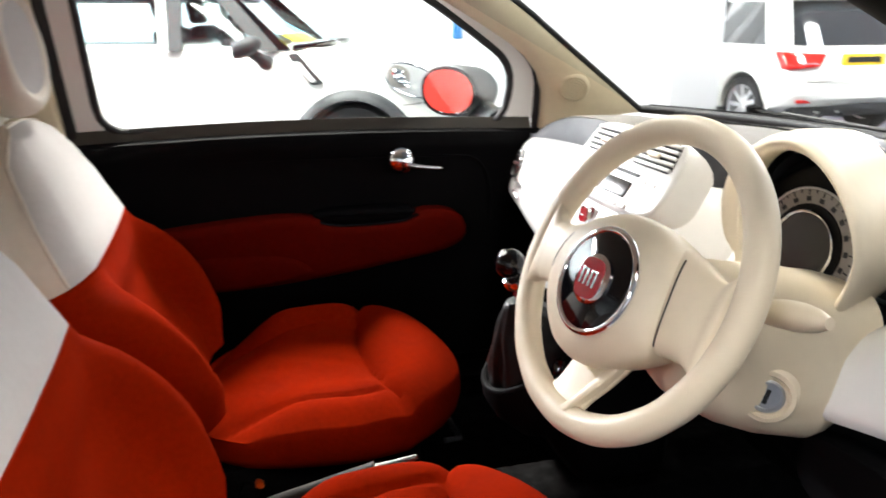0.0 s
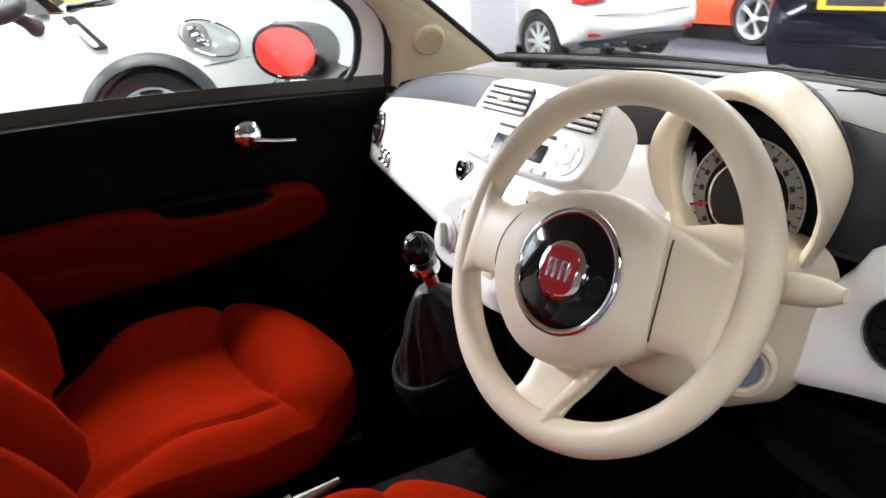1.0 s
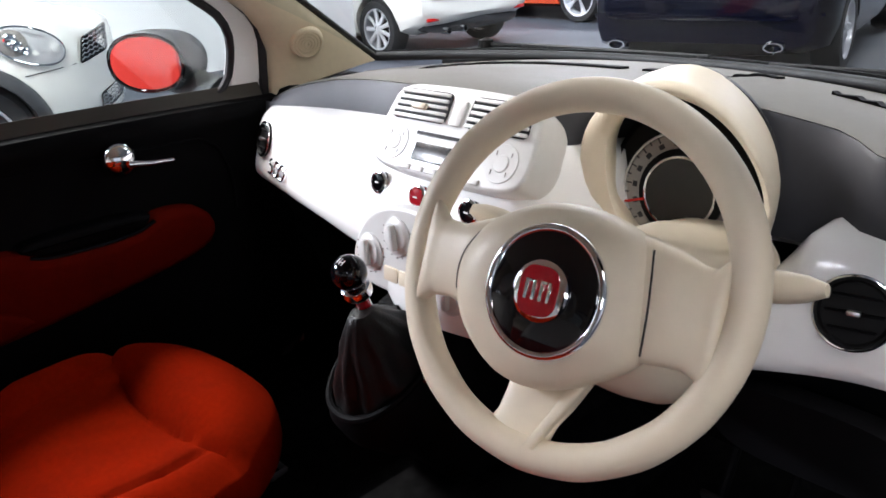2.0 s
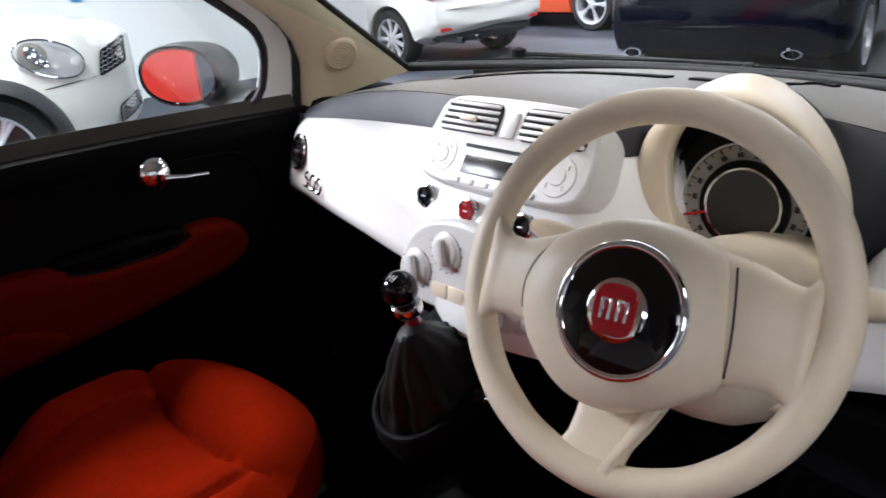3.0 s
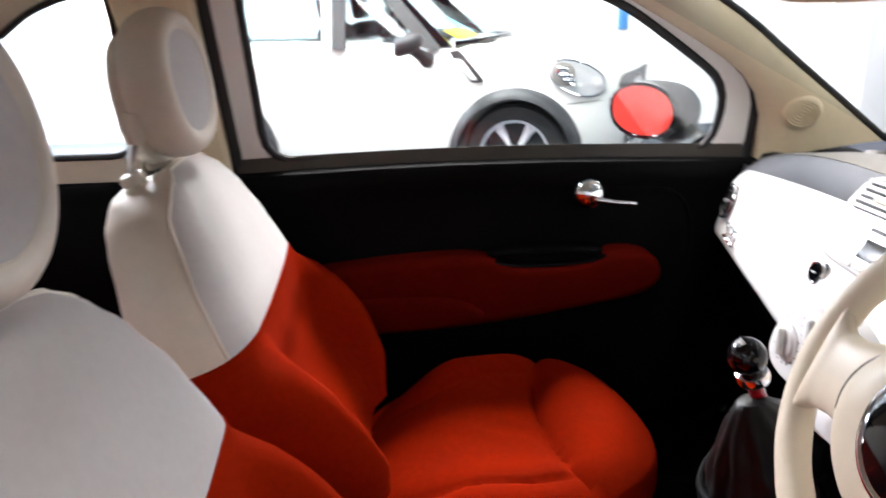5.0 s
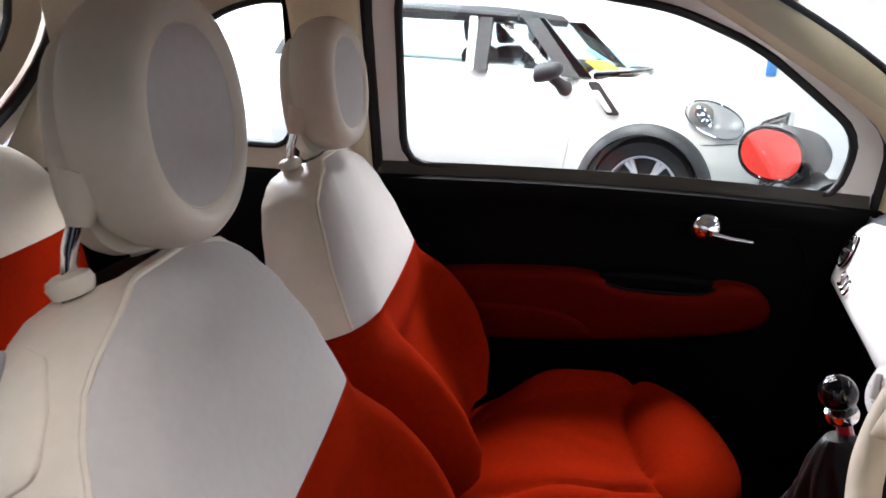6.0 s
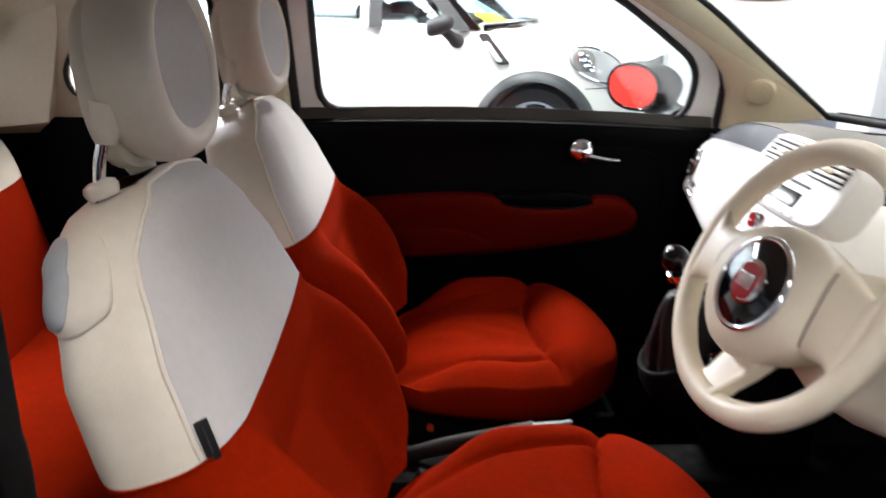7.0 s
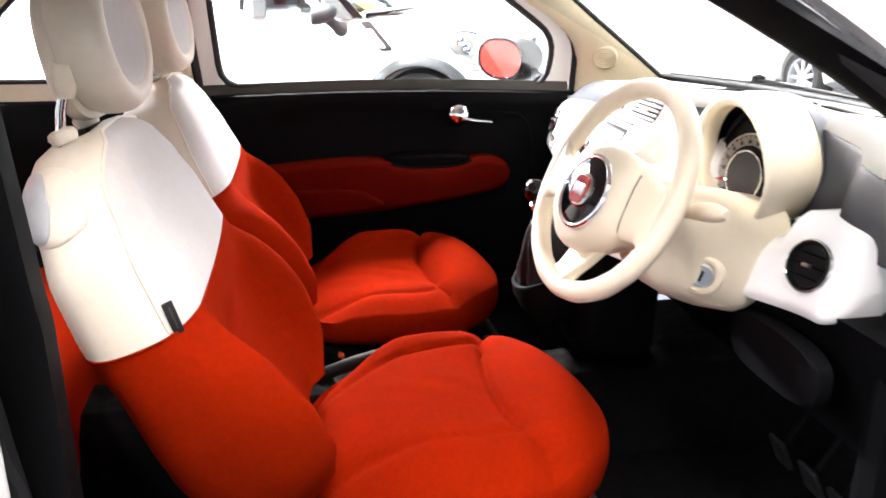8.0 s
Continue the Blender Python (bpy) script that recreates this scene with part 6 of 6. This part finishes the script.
ORANGES = [(-2.1, 0.70, 0.34, 0.66), (-1.9, 0.86, 0.24, 0.86), (-1.2, 0.90, 0.18, 0.92), (0.0, 0.89, 0.17, 0.88), (1.2, 0.90, 0.18, 0.84), (1.75, 0.84, 0.20, 0.72), (2.1, 0.60, 0.24, 0.54)]
car, T, ring = parked_car("orange_coupe", "orange low coupe with bright five-spoke wheels", M, ORANGEPAINT, ORANGES, (-1.7, 1.0, 0.80, 0.86), (-0.9, 0.2, 0.56, 1.28), (-1.3, 1.3), 0.33, 0.25, 5, DARKGLASS, ORANGEPAINT, twin=True, half=0.90)
for s in (1, -1):
    pillar(car, T, (-1.3, s * 0.76, 0.86), (-0.8, s * 0.55, 1.28), 0.24, ORANGEPAINT)


# ---- the small car's outside ----
FRONT = [(0.80, 0.80, 0.24, 0.895), (1.0, 0.80, 0.22, 0.875), (1.25, 0.79, 0.22, 0.84), (1.45, 0.74, 0.24, 0.77), (1.56, 0.62, 0.28, 0.67), (1.62, 0.42, 0.32, 0.55)]
REAR = [(-1.68, 0.45, 0.34, 0.62), (-1.64, 0.64, 0.28, 0.80), (-1.58, 0.75, 0.25, 0.90), (-1.515, 0.79, 0.24, 0.93)]


def solid(sections):
    rows = []
    for x, w, zb, zt in sections:
        h = zt - zb
        ring = [(w * a, z) for a, z in ((0.0, zb), (0.82, zb), (0.95, zb + 0.05), (0.99, zb + 0.25 * h), (1.0, zb + 0.5 * h), (0.98, zb + 0.78 * h), (0.92, zt - 0.03), (0.82, zt), (0.4, zt + 0.025), (0.0, zt + 0.03))]
        rows.append([Vector((x, y, z)) for y, z in ring] + [Vector((x, -y, z)) for y, z in ring[-2:0:-1]])
    return loft(rows)


def wheel_hole(x, s):
    return lathe([(0.325, -0.20), (0.325, 0.25)], "Z", 36, pose(x, s * 0.74, 0.29, -90 * s, 0, 0))


part("front_body", cut(solid(FRONT), wheel_hole(1.20, 1), wheel_hole(1.20, -1)), BODYWHITE, body, "white bonnet and front wings", 35)
part("rear_body", solid(REAR), BODYWHITE, body, "white tail", 35)
part("roof_skin", loft([[p + Vector((0, 0, 0.034)) for p in r] + [p + Vector((0, 0, 0.048)) for p in r[::-1]] for r in roof]), BODYWHITE, body, "white roof", 50)
for s in (1, -1):
    part("rear_quarter", cut(box(-1.148, s * 0.79, 0.60, 0.764, 0.026, 0.70, 0.010), wheel_hole(-1.08, s)), BODYWHITE, body, "white rear wing", 35)
    for x in (1.20, -1.08):
        car_wheel(body, pose(x, s * 0.735, 0.29, -90 * s, 0, 0), 0.29, 0.195, 8, width=0.15)
    m = frame_of((1.50, s * 0.55, 0.66), (0.85, s * 0.4, 0.3))
    hl = part("headlamp", lathe([(0.095, -0.08), (0.095, 0.02), (0.085, 0.04), (0.05, 0.055), (0.0, 0.06)], n=32, m=m), LENS, body, "round clear headlamp")
    part("lamp_rim", tube([m @ Vector((0.097 * math.cos(a), 0.097 * math.sin(a), 0.02)) for a in [2 * math.pi * k / 32 for k in range(32)]], 0.008, 8, True), CHROME, hl)
    part("tail_lamp", place(box(0, 0, 0, 0.05, 0.09, 0.20, 0.02), pose(-1.615, s * 0.62, 0.72, 0, 12, s * 18)), LAMPRED, body, "small red tail lamp")
part("front_bumper", tube([(1.44, 0.74, 0.40), (1.58, 0.55, 0.39), (1.65, 0.2, 0.385), (1.65, -0.2, 0.385), (1.58, -0.55, 0.39), (1.44, -0.74, 0.40)], 0.05, 10, flat=0.5), BODYWHITE, body)

# the driver's door, swung open
swing = pose(0.42, -0.80, 0) @ pose(0, 0, 0, 0, 0, 72) @ pose(-0.42, 0.80, 0)
door = thing("driver_door", "open white driver's door with black inner card", "car door", (0.42, -0.80, 0.30))
low_door = resample(fillet([(-0.66, 0.945), (0.36, 0.945), (0.40, 0.62), (0.36, 0.32), (-0.50, 0.30), (-0.66, 0.46)], 0.08), 80)
part("outer_skin", place(slab(low_door, lambda x, z, d: Vector((x, -0.835 + d, z)), 0.05, 0.012), swing), BODYWHITE, door)
part("door_card", place(slab(offset2(low_door, -0.02), lambda x, z, d: Vector((x, -0.735 - d, z)), 0.05, 0.015), swing), BLACK, door, "black grained door card")
part("armrest", place(slab(ARM, lambda x, z, d: Vector((x, -0.695 - d, z)), 0.045, 0.02, 3), swing), REDSHADED, door, "red cloth armrest")
side = on_side(-1, 0.0)
part("window_frame", place(loft([[side(a.x, a.y, 0), side(b.x, b.y, 0), side(b.x, b.y, 0.03), side(a.x, a.y, 0.03)] for a, b in hoop]), swing), BODYWHITE, door, "white painted window frame")
g = part("pane", place(slab(offset2(GLASS, 0.01), on_side(-1, 0.0), 0.004), swing), CARGLASS, door)
g.visible_shadow = False
m = swing @ frame_of((0.012, -0.732, 0.884), (0, 1, 0.05))
part("handle_base", lathe([(0.034, 0.0), (0.036, 0.006), (0.035, 0.016), (0.029, 0.028), (0.018, 0.036), (0.0, 0.039)], m=m), CHROME, door, "round chrome handle boss")
